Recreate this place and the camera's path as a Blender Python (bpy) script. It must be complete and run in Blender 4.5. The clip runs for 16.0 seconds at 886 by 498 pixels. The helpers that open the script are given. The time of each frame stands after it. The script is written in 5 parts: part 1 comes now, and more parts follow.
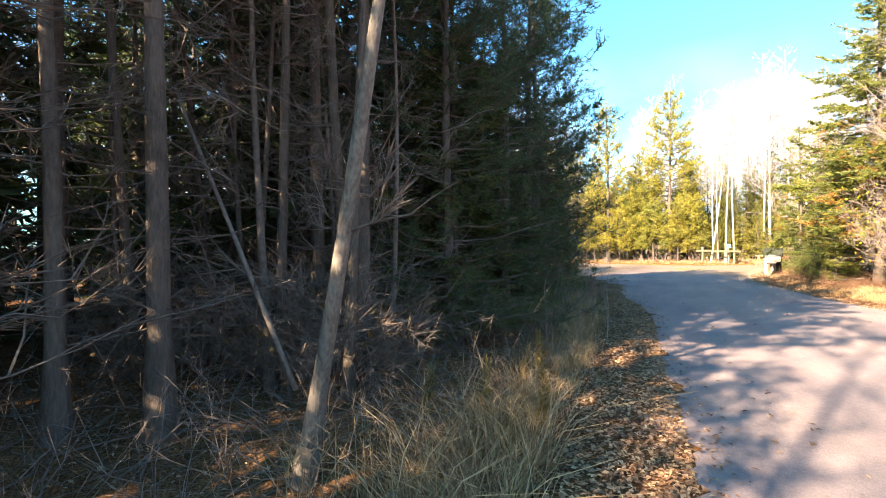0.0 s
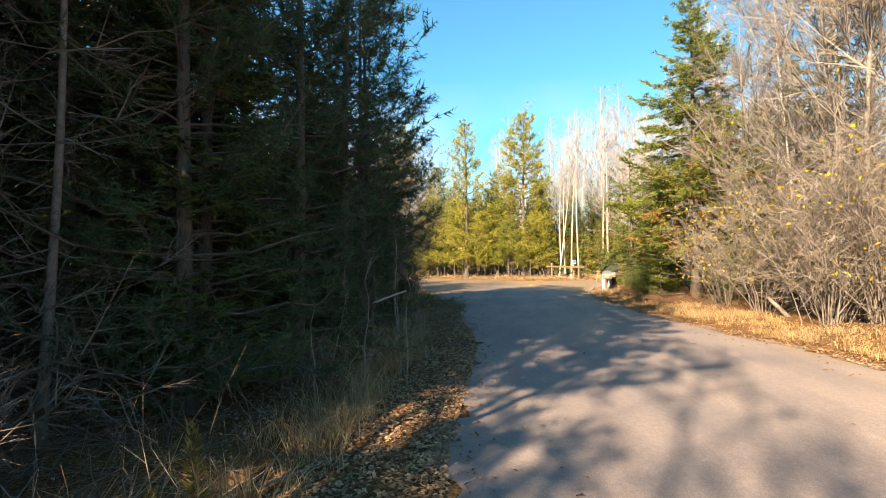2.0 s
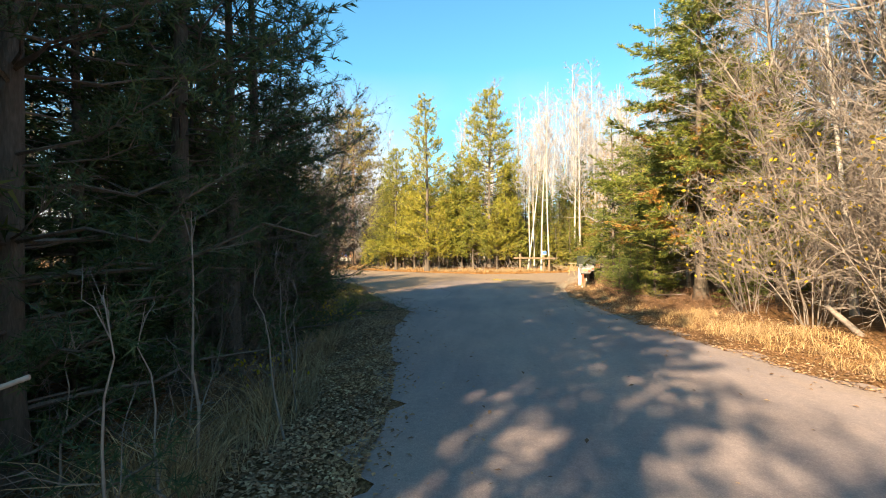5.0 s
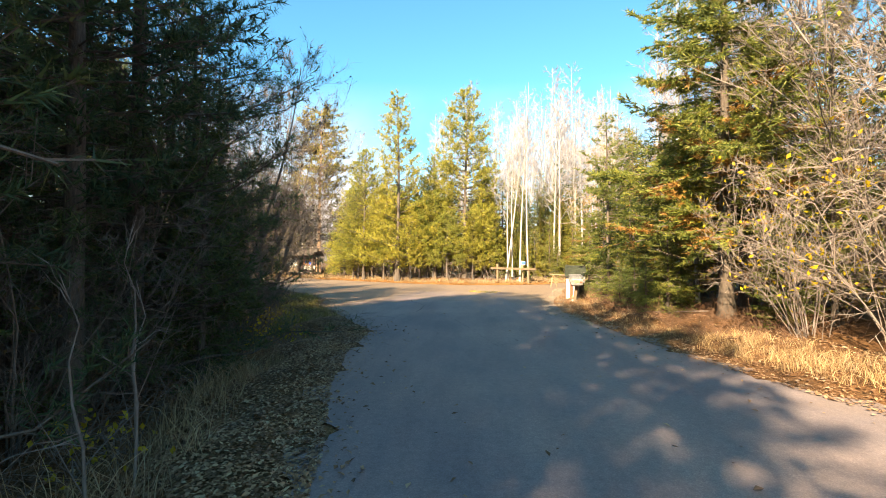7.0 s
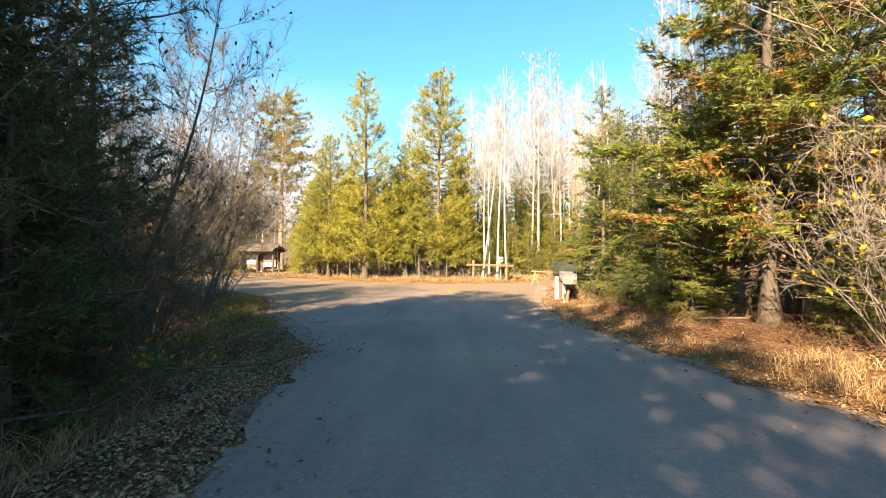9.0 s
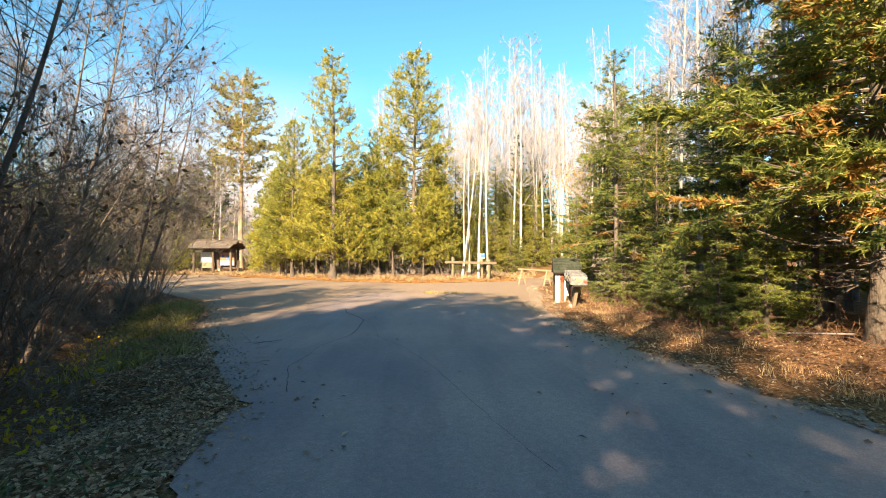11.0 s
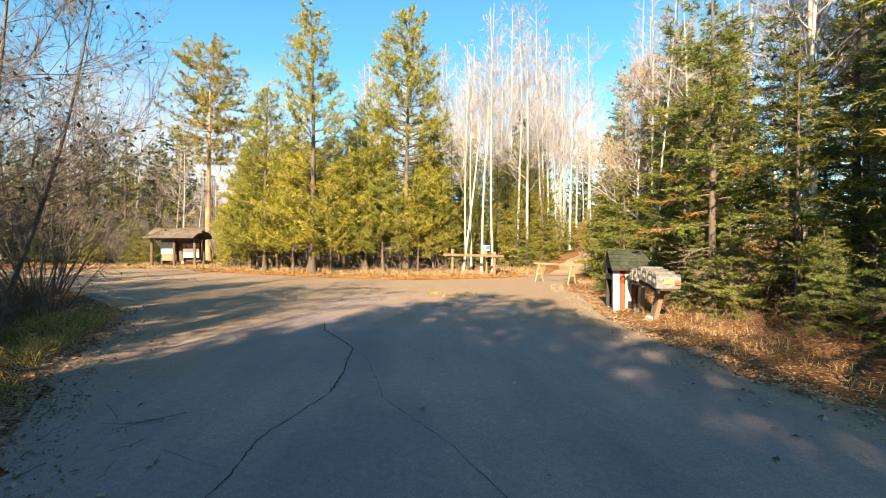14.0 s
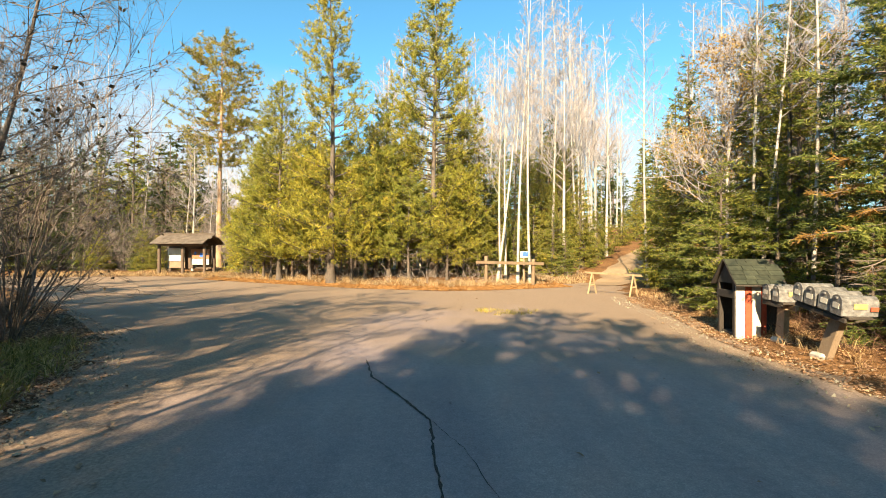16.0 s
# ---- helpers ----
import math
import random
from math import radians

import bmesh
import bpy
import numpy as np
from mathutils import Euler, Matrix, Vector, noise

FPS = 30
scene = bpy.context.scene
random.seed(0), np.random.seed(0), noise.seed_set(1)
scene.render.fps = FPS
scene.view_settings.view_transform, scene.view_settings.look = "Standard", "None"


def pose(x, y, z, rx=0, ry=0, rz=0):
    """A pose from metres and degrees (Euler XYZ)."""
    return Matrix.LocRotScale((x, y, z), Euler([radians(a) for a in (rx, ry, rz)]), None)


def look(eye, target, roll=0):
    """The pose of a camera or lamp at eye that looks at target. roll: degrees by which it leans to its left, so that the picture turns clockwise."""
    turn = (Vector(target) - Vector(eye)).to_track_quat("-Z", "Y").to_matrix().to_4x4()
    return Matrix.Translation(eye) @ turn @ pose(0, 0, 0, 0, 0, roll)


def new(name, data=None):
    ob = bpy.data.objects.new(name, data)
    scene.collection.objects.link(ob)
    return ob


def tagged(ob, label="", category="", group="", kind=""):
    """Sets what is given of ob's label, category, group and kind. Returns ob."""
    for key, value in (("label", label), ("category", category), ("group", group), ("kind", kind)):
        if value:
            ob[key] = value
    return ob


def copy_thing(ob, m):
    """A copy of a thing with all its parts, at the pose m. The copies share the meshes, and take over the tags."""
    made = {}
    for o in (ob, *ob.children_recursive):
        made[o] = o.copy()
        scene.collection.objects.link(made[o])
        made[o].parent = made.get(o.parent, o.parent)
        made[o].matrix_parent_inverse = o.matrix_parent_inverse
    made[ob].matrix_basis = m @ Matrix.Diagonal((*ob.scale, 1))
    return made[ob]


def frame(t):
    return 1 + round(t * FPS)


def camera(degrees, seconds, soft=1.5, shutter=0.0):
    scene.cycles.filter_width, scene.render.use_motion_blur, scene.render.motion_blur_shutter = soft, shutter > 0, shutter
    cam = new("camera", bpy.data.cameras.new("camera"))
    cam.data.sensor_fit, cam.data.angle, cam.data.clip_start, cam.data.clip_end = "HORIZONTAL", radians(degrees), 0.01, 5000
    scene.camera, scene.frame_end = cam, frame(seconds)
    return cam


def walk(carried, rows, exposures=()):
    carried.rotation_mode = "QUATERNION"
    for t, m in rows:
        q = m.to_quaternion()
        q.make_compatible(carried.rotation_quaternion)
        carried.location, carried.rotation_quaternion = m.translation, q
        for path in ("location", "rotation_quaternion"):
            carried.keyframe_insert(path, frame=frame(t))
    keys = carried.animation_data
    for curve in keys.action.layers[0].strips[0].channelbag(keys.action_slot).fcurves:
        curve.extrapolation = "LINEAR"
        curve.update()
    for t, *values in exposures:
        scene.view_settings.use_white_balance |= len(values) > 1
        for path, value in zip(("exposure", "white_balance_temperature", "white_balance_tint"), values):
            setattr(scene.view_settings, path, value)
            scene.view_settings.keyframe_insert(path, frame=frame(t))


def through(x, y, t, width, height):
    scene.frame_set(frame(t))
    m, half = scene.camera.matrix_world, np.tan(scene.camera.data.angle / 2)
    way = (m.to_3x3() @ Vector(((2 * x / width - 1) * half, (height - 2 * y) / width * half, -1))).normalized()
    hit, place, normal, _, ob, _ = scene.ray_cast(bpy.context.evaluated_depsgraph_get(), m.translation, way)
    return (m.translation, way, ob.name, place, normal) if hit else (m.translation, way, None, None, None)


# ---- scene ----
cam = camera(86.8, 16.0, soft=1.0)
PATH = [
    (0, (0.151, 2.696, 1.646), (-0.731, 4.491, 1.634), -0.5),
    (0.5, (0.397, 3.234, 1.653), (-0.351, 5.088, 1.67), -0.5),
    (1, (0.545, 3.922, 1.663), (-0.059, 5.828, 1.698), -0.5),
    (1.5, (0.696, 4.634, 1.643), (0.232, 6.579, 1.692), -0.4),
    (2, (0.771, 5.405, 1.644), (0.393, 7.368, 1.694), -0.4),
    (2.5, (0.851, 6.112, 1.64), (0.491, 8.079, 1.69), -0.3),
    (3, (0.91, 6.824, 1.678), (0.561, 8.793, 1.726), -0.3),
    (3.5, (0.955, 7.538, 1.663), (0.58, 9.503, 1.702), -0.4),
    (4, (0.985, 8.359, 1.7), (0.634, 10.328, 1.71), -0.5),
    (4.5, (0.955, 8.995, 1.727), (0.659, 10.973, 1.728), -0.6),
    (7, (0.574, 12.377, 1.52), (0.444, 14.372, 1.575), 0.3),
    (7.5, (0.56, 13.068, 1.497), (0.461, 15.065, 1.55), 0.2),
    (8, (0.555, 13.745, 1.486), (0.482, 15.744, 1.524), 0.2),
    (10.5, (0.132, 17.027, 1.514), (0.218, 19.025, 1.559), 0.0),
    (11, (0.074, 17.768, 1.476), (0.187, 19.765, 1.505), -0.0),
    (11.5, (0.003, 18.463, 1.463), (0.138, 20.458, 1.489), 0.0),
    (12, (-0.1, 19.097, 1.465), (0.019, 21.093, 1.485), 0.1),
    (12.5, (-0.141, 19.822, 1.435), (-0.058, 21.82, 1.462), 0.1),
    (13, (-0.249, 20.486, 1.445), (-0.122, 22.482, 1.464), 0.1),
    (13.5, (-0.311, 21.238, 1.403), (-0.133, 23.23, 1.413), 0.1),
    (14, (-0.464, 21.918, 1.414), (-0.282, 23.91, 1.412), 0.2),
    (14.5, (-0.626, 22.564, 1.411), (-0.473, 24.558, 1.416), 0.3),
    (15, (-0.867, 23.198, 1.425), (-0.753, 25.195, 1.447), 0.3),
    (15.5, (-1.092, 23.796, 1.448), (-1.01, 25.794, 1.471), 0.3),
    (16, (-1.294, 24.452, 1.475), (-1.157, 26.447, 1.496), 0.2),
]
walk(cam, [(t, look(eye, target, roll)) for t, eye, target, roll in PATH],
     exposures=[(0, 2.93, 7100, 27), (0.5, 2.6, 7200, 25), (1.0, 2.32, 7300, 21), (1.5, 2.17, 7400, 19), (2.0, 2.1, 7400, 18), (4.0, 2.08, 7500, 18), (7.0, 2.33, 7600, 20), (10.5, 2.29, 7500, 21), (13.5, 2.12, 7450, 20), (16, 1.99, 7550, 18)])

# ---- sky and sun ----
SUN_EL, SUN_X, SUN_Y = radians(29), -0.34, -0.94
world = bpy.data.worlds.new("sky")
scene.world = world
world.use_nodes = True
wn, wl = world.node_tree.nodes, world.node_tree.links
sky = wn.new("ShaderNodeTexSky")
sky.sky_type = "NISHITA"
sky.sun_disc = False
sky.sun_elevation = SUN_EL
sky.sun_rotation = math.atan2(SUN_X, SUN_Y)
sky.dust_density = 1.0
sky.air_density = 1.0
wn["Background"].inputs["Strength"].default_value = 0.058
tint = wn.new("ShaderNodeMix")
tint.data_type, tint.blend_type = "RGBA", "MULTIPLY"
tint.inputs[0].default_value = 1.0
tint.inputs[7].default_value = (0.40, 1.14, 1.32, 1)
wl.new(sky.outputs[0], tint.inputs[6])
# thin bright haze and cloud low over the trees
co, xyz, low, cl, cr, amount, veil = (wn.new("ShaderNode" + k) for k in ("TexCoord", "SeparateXYZ", "MapRange", "TexNoise", "ValToRGB", "Math", "Mix"))
wl.new(co.outputs["Generated"], xyz.inputs[0])
wl.new(xyz.outputs["Z"], low.inputs[0])
low.inputs[1].default_value, low.inputs[2].default_value, low.inputs[3].default_value, low.inputs[4].default_value = 0.10, 0.36, 1.0, 0.0
wl.new(co.outputs["Generated"], cl.inputs["Vector"])
cl.inputs["Scale"].default_value, cl.inputs["Detail"].default_value = 3.0, 6.0
wl.new(cl.outputs["Fac"], cr.inputs[0])
cr.color_ramp.elements[0].position, cr.color_ramp.elements[1].position = 0.38, 0.62
amount.operation = "MULTIPLY"
wl.new(low.outputs[0], amount.inputs[0])
wl.new(cr.outputs[0], amount.inputs[1])
veil.data_type = "RGBA"
wl.new(amount.outputs[0], veil.inputs[0])
wl.new(tint.outputs[2], veil.inputs[6])
veil.inputs[7].default_value = (4.3, 4.3, 4.4, 1)
wl.new(veil.outputs[2], wn["Background"].inputs["Color"])
sun = new("sun", bpy.data.lights.new("sun", "SUN"))
sun.data.energy, sun.data.angle, sun.data.color = 5.0, radians(0.55), (1.0, 0.86, 0.58)
sun.matrix_world = look((0, 0, 40), (-SUN_X * 40, -SUN_Y * 40, 40 - 40 * math.tan(SUN_EL)))

rng = np.random.default_rng(7)


# ---- materials ----
def material(name, rough=0.8, spec=0.3):
    m = bpy.data.materials.new(name)
    m.use_nodes = True
    b = m.node_tree.nodes["Principled BSDF"]
    b.inputs["Roughness"].default_value = rough
    b.inputs["Specular IOR Level"].default_value = spec
    return m, m.node_tree.nodes, m.node_tree.links, b


def noise_node(n, l, scale, detail=4.0, coord="Object", stretch=(1, 1, 1), rough=0.6):
    tc, mp, ns = n.new("ShaderNodeTexCoord"), n.new("ShaderNodeMapping"), n.new("ShaderNodeTexNoise")
    mp.inputs["Scale"].default_value = stretch
    ns.inputs["Scale"].default_value, ns.inputs["Detail"].default_value = scale, detail
    ns.inputs["Roughness"].default_value = rough
    l.new(tc.outputs[coord], mp.inputs[0])
    l.new(mp.outputs[0], ns.inputs["Vector"])
    return ns.outputs["Fac"]


def ramp_node(n, l, fac, stops):
    r = n.new("ShaderNodeValToRGB")
    e = r.color_ramp.elements
    while len(e) < len(stops):
        e.new(0.5)
    for el, (p, c) in zip(e, stops):
        el.position, el.color = p, (*c, 1)
    l.new(fac, r.inputs[0])
    return r.outputs[0]


def mix_node(n, l, fac, a, b, kind="MIX"):
    x = n.new("ShaderNodeMix")
    x.data_type, x.blend_type = "RGBA", kind
    for sock, v in ((x.inputs[0], fac), (x.inputs[6], a), (x.inputs[7], b)):
        if isinstance(v, (int, float)):
            sock.default_value = v
        elif isinstance(v, tuple):
            sock.default_value = (*v, 1)
        else:
            l.new(v, sock)
    return x.outputs[2]


def bump_node(n, l, b, height, strength, dist):
    x = n.new("ShaderNodeBump")
    x.inputs["Strength"].default_value, x.inputs["Distance"].default_value = strength, dist
    l.new(height, x.inputs["Height"])
    l.new(x.outputs[0], b.inputs["Normal"])


def grainy(name, dark, light, scale=30, big=2.0, rough=0.85, stretch=(1, 1, 1), bump=0.3, dist=0.01, spec=0.25, per_object=0.25):
    """Two scales of noise between two colours, with a little variation from object to object."""
    m, n, l, b = material(name, rough, spec)
    fine, coarse = noise_node(n, l, scale, 6, stretch=stretch), noise_node(n, l, big, 3)
    c1 = ramp_node(n, l, fine, [(0.3, dark), (0.7, light)])
    c2 = ramp_node(n, l, coarse, [(0.3, tuple(0.7 * v for v in dark)), (0.75, light)])
    col = mix_node(n, l, 0.45, c1, c2)
    oi = n.new("ShaderNodeObjectInfo")
    k = ramp_node(n, l, oi.outputs["Random"], [(0, (1 - per_object,) * 3), (1, (1 + per_object * 0.3,) * 3)])
    l.new(mix_node(n, l, 1.0, col, k, "MULTIPLY"), b.inputs["Base Color"])
    bump_node(n, l, b, fine, bump, dist)
    return m


def leafy(name, stops, rough=0.55, through=0.35, patch=1.2):
    """Needles or leaves: colour varies from piece to piece and from limb to limb, and light passes through."""
    m, n, l, b = material(name, rough, 0.25)
    geo, oi = n.new("ShaderNodeNewGeometry"), n.new("ShaderNodeObjectInfo")
    col = ramp_node(n, l, geo.outputs["Random Per Island"], stops)
    big = noise_node(n, l, patch, 3)
    shade = ramp_node(n, l, big, [(0.3, (0.7, 0.72, 0.75)), (0.7, (1.15, 1.08, 0.9))])
    col = mix_node(n, l, 1.0, col, shade, "MULTIPLY")
    tone = ramp_node(n, l, oi.outputs["Random"], [(0, (0.75, 0.82, 0.8)), (1, (1.15, 1.05, 0.85))])
    col = mix_node(n, l, 1.0, col, tone, "MULTIPLY")
    l.new(col, b.inputs["Base Color"])
    tr, mx = n.new("ShaderNodeBsdfTranslucent"), n.new("ShaderNodeMixShader")
    l.new(col, tr.inputs["Color"])
    mx.inputs[0].default_value = through
    l.new(b.outputs[0], mx.inputs[1])
    l.new(tr.outputs[0], mx.inputs[2])
    l.new(mx.outputs[0], n["Material Output"].inputs[0])
    return m


M_SPRUCE = leafy("spruce_needles", [(0, (0.042, 0.074, 0.030)), (0.6, (0.074, 0.114, 0.042)), (1, (0.125, 0.15, 0.05))])
M_GFIR = leafy("green_fir_needles", [(0, (0.075, 0.122, 0.042)), (0.6, (0.19, 0.245, 0.075)), (1, (0.34, 0.36, 0.11))], through=0.45)
M_FIR = leafy("sunny_fir_needles", [(0, (0.092, 0.122, 0.032)), (0.6, (0.215, 0.24, 0.055)), (0.93, (0.36, 0.34, 0.08)), (1, (0.38, 0.26, 0.07))])
M_PINE = leafy("young_pine_needles", [(0, (0.13, 0.15, 0.035)), (0.5, (0.275, 0.288, 0.058)), (0.93, (0.43, 0.41, 0.09)), (1, (0.42, 0.29, 0.08))])
M_WPINE = leafy("white_pine_needles", [(0, (0.042, 0.078, 0.046)), (0.7, (0.08, 0.132, 0.072)), (1, (0.13, 0.17, 0.08))])
M_TALL = leafy("old_pine_needles", [(0, (0.15, 0.15, 0.04)), (0.6, (0.31, 0.275, 0.065)), (1, (0.46, 0.37, 0.11))])
M_RUST = leafy("rusty_needles", [(0, (0.20, 0.12, 0.04)), (1, (0.40, 0.24, 0.09))])
M_YLEAF = leafy("yellow_leaves", [(0, (0.40, 0.30, 0.02)), (1, (0.62, 0.50, 0.05))], through=0.5)
M_TANLEAF = leafy("tan_dry_leaves", [(0, (0.26, 0.15, 0.05)), (0.6, (0.42, 0.27, 0.10)), (1, (0.55, 0.40, 0.16))], through=0.4)
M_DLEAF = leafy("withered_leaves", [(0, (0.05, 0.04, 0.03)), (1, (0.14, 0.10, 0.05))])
M_LITTER = leafy("leaf_litter", [(0, (0.10, 0.054, 0.038)), (0.4, (0.265, 0.155, 0.112)), (0.8, (0.41, 0.262, 0.192)), (1, (0.50, 0.38, 0.29))], rough=0.8, through=0.1)
M_GRASS = leafy("dry_grass", [(0, (0.19, 0.130, 0.085)), (0.6, (0.40, 0.292, 0.20)), (1, (0.60, 0.475, 0.36))], rough=0.7, through=0.3)
M_GREEN = leafy("green_weeds", [(0, (0.10, 0.10, 0.03)), (0.4, (0.23, 0.21, 0.055)), (0.7, (0.40, 0.33, 0.13)), (1, (0.52, 0.43, 0.25))], through=0.3)
M_BARK = grainy("grey_brown_bark", (0.055, 0.044, 0.037), (0.18, 0.145, 0.12), 14, 2.5, stretch=(3, 3, 0.6), bump=0.7, dist=0.02)
M_RBARK = grainy("orange_pine_bark", (0.20, 0.11, 0.06), (0.45, 0.30, 0.20), 10, 2.0, stretch=(2.5, 2.5, 0.7), bump=0.7, dist=0.02)
M_PALETWIG = grainy("pale_birch_twigs", (0.26, 0.215, 0.195), (0.50, 0.43, 0.40), 20, 2.0, bump=0.1)
M_WHITETWIG = grainy("whitish_birch_twigs", (0.21, 0.19, 0.196), (0.41, 0.38, 0.39), 20, 2.0, bump=0.1, per_object=0.15)
M_NEEDLELITTER = leafy("fallen_needles", [(0, (0.20, 0.09, 0.035)), (0.6, (0.34, 0.17, 0.07)), (1, (0.46, 0.29, 0.15))], rough=0.9, through=0.05)
M_TWIG = grainy("grey_twigs", (0.125, 0.100, 0.090), (0.30, 0.25, 0.225), 20, 2.0, bump=0.1)
M_DEAD = grainy("dead_twigs", (0.082, 0.066, 0.057), (0.24, 0.195, 0.165), 20, 2.0, bump=0.1)
M_GREYBARK = grainy("patchy_grey_bark", (0.07, 0.058, 0.05), (0.36, 0.32, 0.28), 20, 4.0, stretch=(2, 2, 0.8), bump=0.8, dist=0.012)
M_BRUSH = grainy("brown_brush", (0.075, 0.042, 0.027), (0.22, 0.125, 0.08), 20, 2.0, bump=0.1)
M_MAP = grainy("faded_map_print", (0.20, 0.09, 0.05), (0.36, 0.17, 0.10), 10, 3.0, 0.5, bump=0.0)
M_WOOD = grainy("weathered_timber", (0.17, 0.12, 0.08), (0.36, 0.27, 0.19), 24, 2.0, stretch=(6, 6, 0.5), bump=0.4, dist=0.004)
M_PALEWOOD = grainy("pale_timber", (0.24, 0.17, 0.10), (0.42, 0.31, 0.19), 24, 2.0, stretch=(6, 6, 0.5), bump=0.3, dist=0.003)
M_RAILWOOD = grainy("brown_rail_timber", (0.10, 0.07, 0.045), (0.25, 0.175, 0.115), 24, 2.0, stretch=(6, 6, 0.5), bump=0.4, dist=0.004)
M_DARKWOOD = grainy("dark_log", (0.06, 0.042, 0.033), (0.155, 0.112, 0.085), 20, 2.0, stretch=(5, 5, 0.6), bump=0.5, dist=0.006)
M_WHITE = grainy("chipped_white_paint", (0.36, 0.335, 0.29), (0.58, 0.55, 0.49), 18, 3.0, 0.6, bump=0.15, dist=0.002, per_object=0.08)
M_RED = grainy("faded_red_paint", (0.33, 0.05, 0.028), (0.46, 0.095, 0.05), 18, 3.0, 0.6, bump=0.15, dist=0.002)
M_TIN = grainy("weathered_tin", (0.03, 0.03, 0.033), (0.27, 0.266, 0.262), 26, 6.0, 0.5, bump=0.1, dist=0.002, spec=0.6)
M_SHINGLE = grainy("mossy_green_shingle", (0.006, 0.012, 0.010), (0.055, 0.062, 0.042), 9, 2.0, 0.95, bump=0.5, dist=0.005)
M_BROWNSHINGLE = grainy("weathered_brown_shingle", (0.055, 0.044, 0.037), (0.18, 0.145, 0.118), 14, 3.0, 0.9, bump=0.5, dist=0.006)
M_STONE = grainy("pale_stone", (0.35, 0.32, 0.28), (0.6, 0.57, 0.52), 20, 4.0, bump=0.4)
M_OLDWOOD = grainy("blackened_old_boards", (0.02, 0.017, 0.015), (0.085, 0.072, 0.062), 20, 3.0, stretch=(5, 5, 0.6), bump=0.5, dist=0.004)
M_BLUE = grainy("blue_print", (0.03, 0.10, 0.45), (0.06, 0.18, 0.62), 12, 3.0, 0.4, bump=0.0)
M_TAR = grainy("tar_crack", (0.006, 0.006, 0.006), (0.03, 0.028, 0.026), 40, 4.0, 0.7, bump=0.5)
M_YELLOW = grainy("yellow_paint", (0.36, 0.27, 0.08), (0.52, 0.42, 0.18), 12, 3.0, 0.5, bump=0.0)


def birch_bark():
    m, n, l, b = material("birch_bark", 0.6, 0.3)
    bands = noise_node(n, l, 6, 5, stretch=(0.5, 0.5, 4))
    big = noise_node(n, l, 1.1, 3)
    col = ramp_node(n, l, bands, [(0.30, (0.06, 0.05, 0.045)), (0.42, (0.35, 0.325, 0.305)), (0.8, (0.58, 0.545, 0.515))])
    tint = ramp_node(n, l, big, [(0.3, (0.7, 0.66, 0.6)), (0.65, (1, 1, 1))])
    l.new(mix_node(n, l, 1.0, col, tint, "MULTIPLY"), b.inputs["Base Color"])
    bump_node(n, l, b, bands, 0.3, 0.01)
    return m


def road_surface():
    """Old asphalt, dusty, with gravel, patches and worn tracks."""
    m, n, l, b = material("dusty_asphalt", 0.85, 0.25)
    grit, fine = noise_node(n, l, 90, 3), noise_node(n, l, 14, 6)
    big, streak = noise_node(n, l, 0.35, 5), noise_node(n, l, 0.7, 4, stretch=(2.2, 0.35, 1))
    c = ramp_node(n, l, grit, [(0.25, (0.172, 0.145, 0.153)), (0.55, (0.245, 0.206, 0.217)), (0.8, (0.345, 0.291, 0.303))])
    d = ramp_node(n, l, fine, [(0.3, (0.86, 0.86, 0.86)), (0.7, (1.07, 1.06, 1.04))])
    c = mix_node(n, l, 1.0, c, d, "MULTIPLY")
    e = ramp_node(n, l, big, [(0.35, (0.82, 0.84, 0.87)), (0.65, (1.12, 1.06, 0.98))])
    c = mix_node(n, l, 1.0, c, e, "MULTIPLY")
    s = ramp_node(n, l, streak, [(0.35, (0.84, 0.84, 0.85)), (0.6, (1.06, 1.04, 1.0))])
    c = mix_node(n, l, 1.0, c, s, "MULTIPLY")
    stones = noise_node(n, l, 38, 5)
    g = ramp_node(n, l, stones, [(0.3, (0.10, 0.070, 0.050)), (0.55, (0.23, 0.167, 0.12)), (0.8, (0.36, 0.28, 0.21))])
    tc, sep, mr, ad = n.new("ShaderNodeTexCoord"), n.new("ShaderNodeSeparateXYZ"), n.new("ShaderNodeMapRange"), n.new("ShaderNodeMath")
    l.new(tc.outputs["Object"], sep.inputs[0])
    ad.operation = "MULTIPLY_ADD"
    l.new(noise_node(n, l, 0.5, 5), ad.inputs[0])
    ad.inputs[1].default_value = 16.0
    side, off, pos, away = (n.new("ShaderNodeMath") for _ in range(4))
    side.operation, off.operation, pos.operation, away.operation = "ADD", "ABSOLUTE", "SUBTRACT", "MULTIPLY_ADD"
    side.inputs[1].default_value, pos.inputs[1].default_value, away.inputs[1].default_value = 0.2, 2.0, 5.0
    l.new(sep.outputs["X"], side.inputs[0])
    l.new(side.outputs[0], off.inputs[0])
    l.new(off.outputs[0], pos.inputs[0])
    near = n.new("ShaderNodeMath")
    near.operation = "MAXIMUM"
    near.inputs[1].default_value = 0.0
    l.new(pos.outputs[0], near.inputs[0])
    l.new(near.outputs[0], away.inputs[0])
    l.new(sep.outputs["Y"], away.inputs[2])
    l.new(away.outputs[0], ad.inputs[2])
    l.new(ad.outputs[0], mr.inputs[0])
    mr.inputs[1].default_value, mr.inputs[2].default_value = 38.0, 46.0
    l.new(mix_node(n, l, mr.outputs[0], c, g), b.inputs["Base Color"])
    bump_node(n, l, b, grit, 0.2, 0.004)
    return m


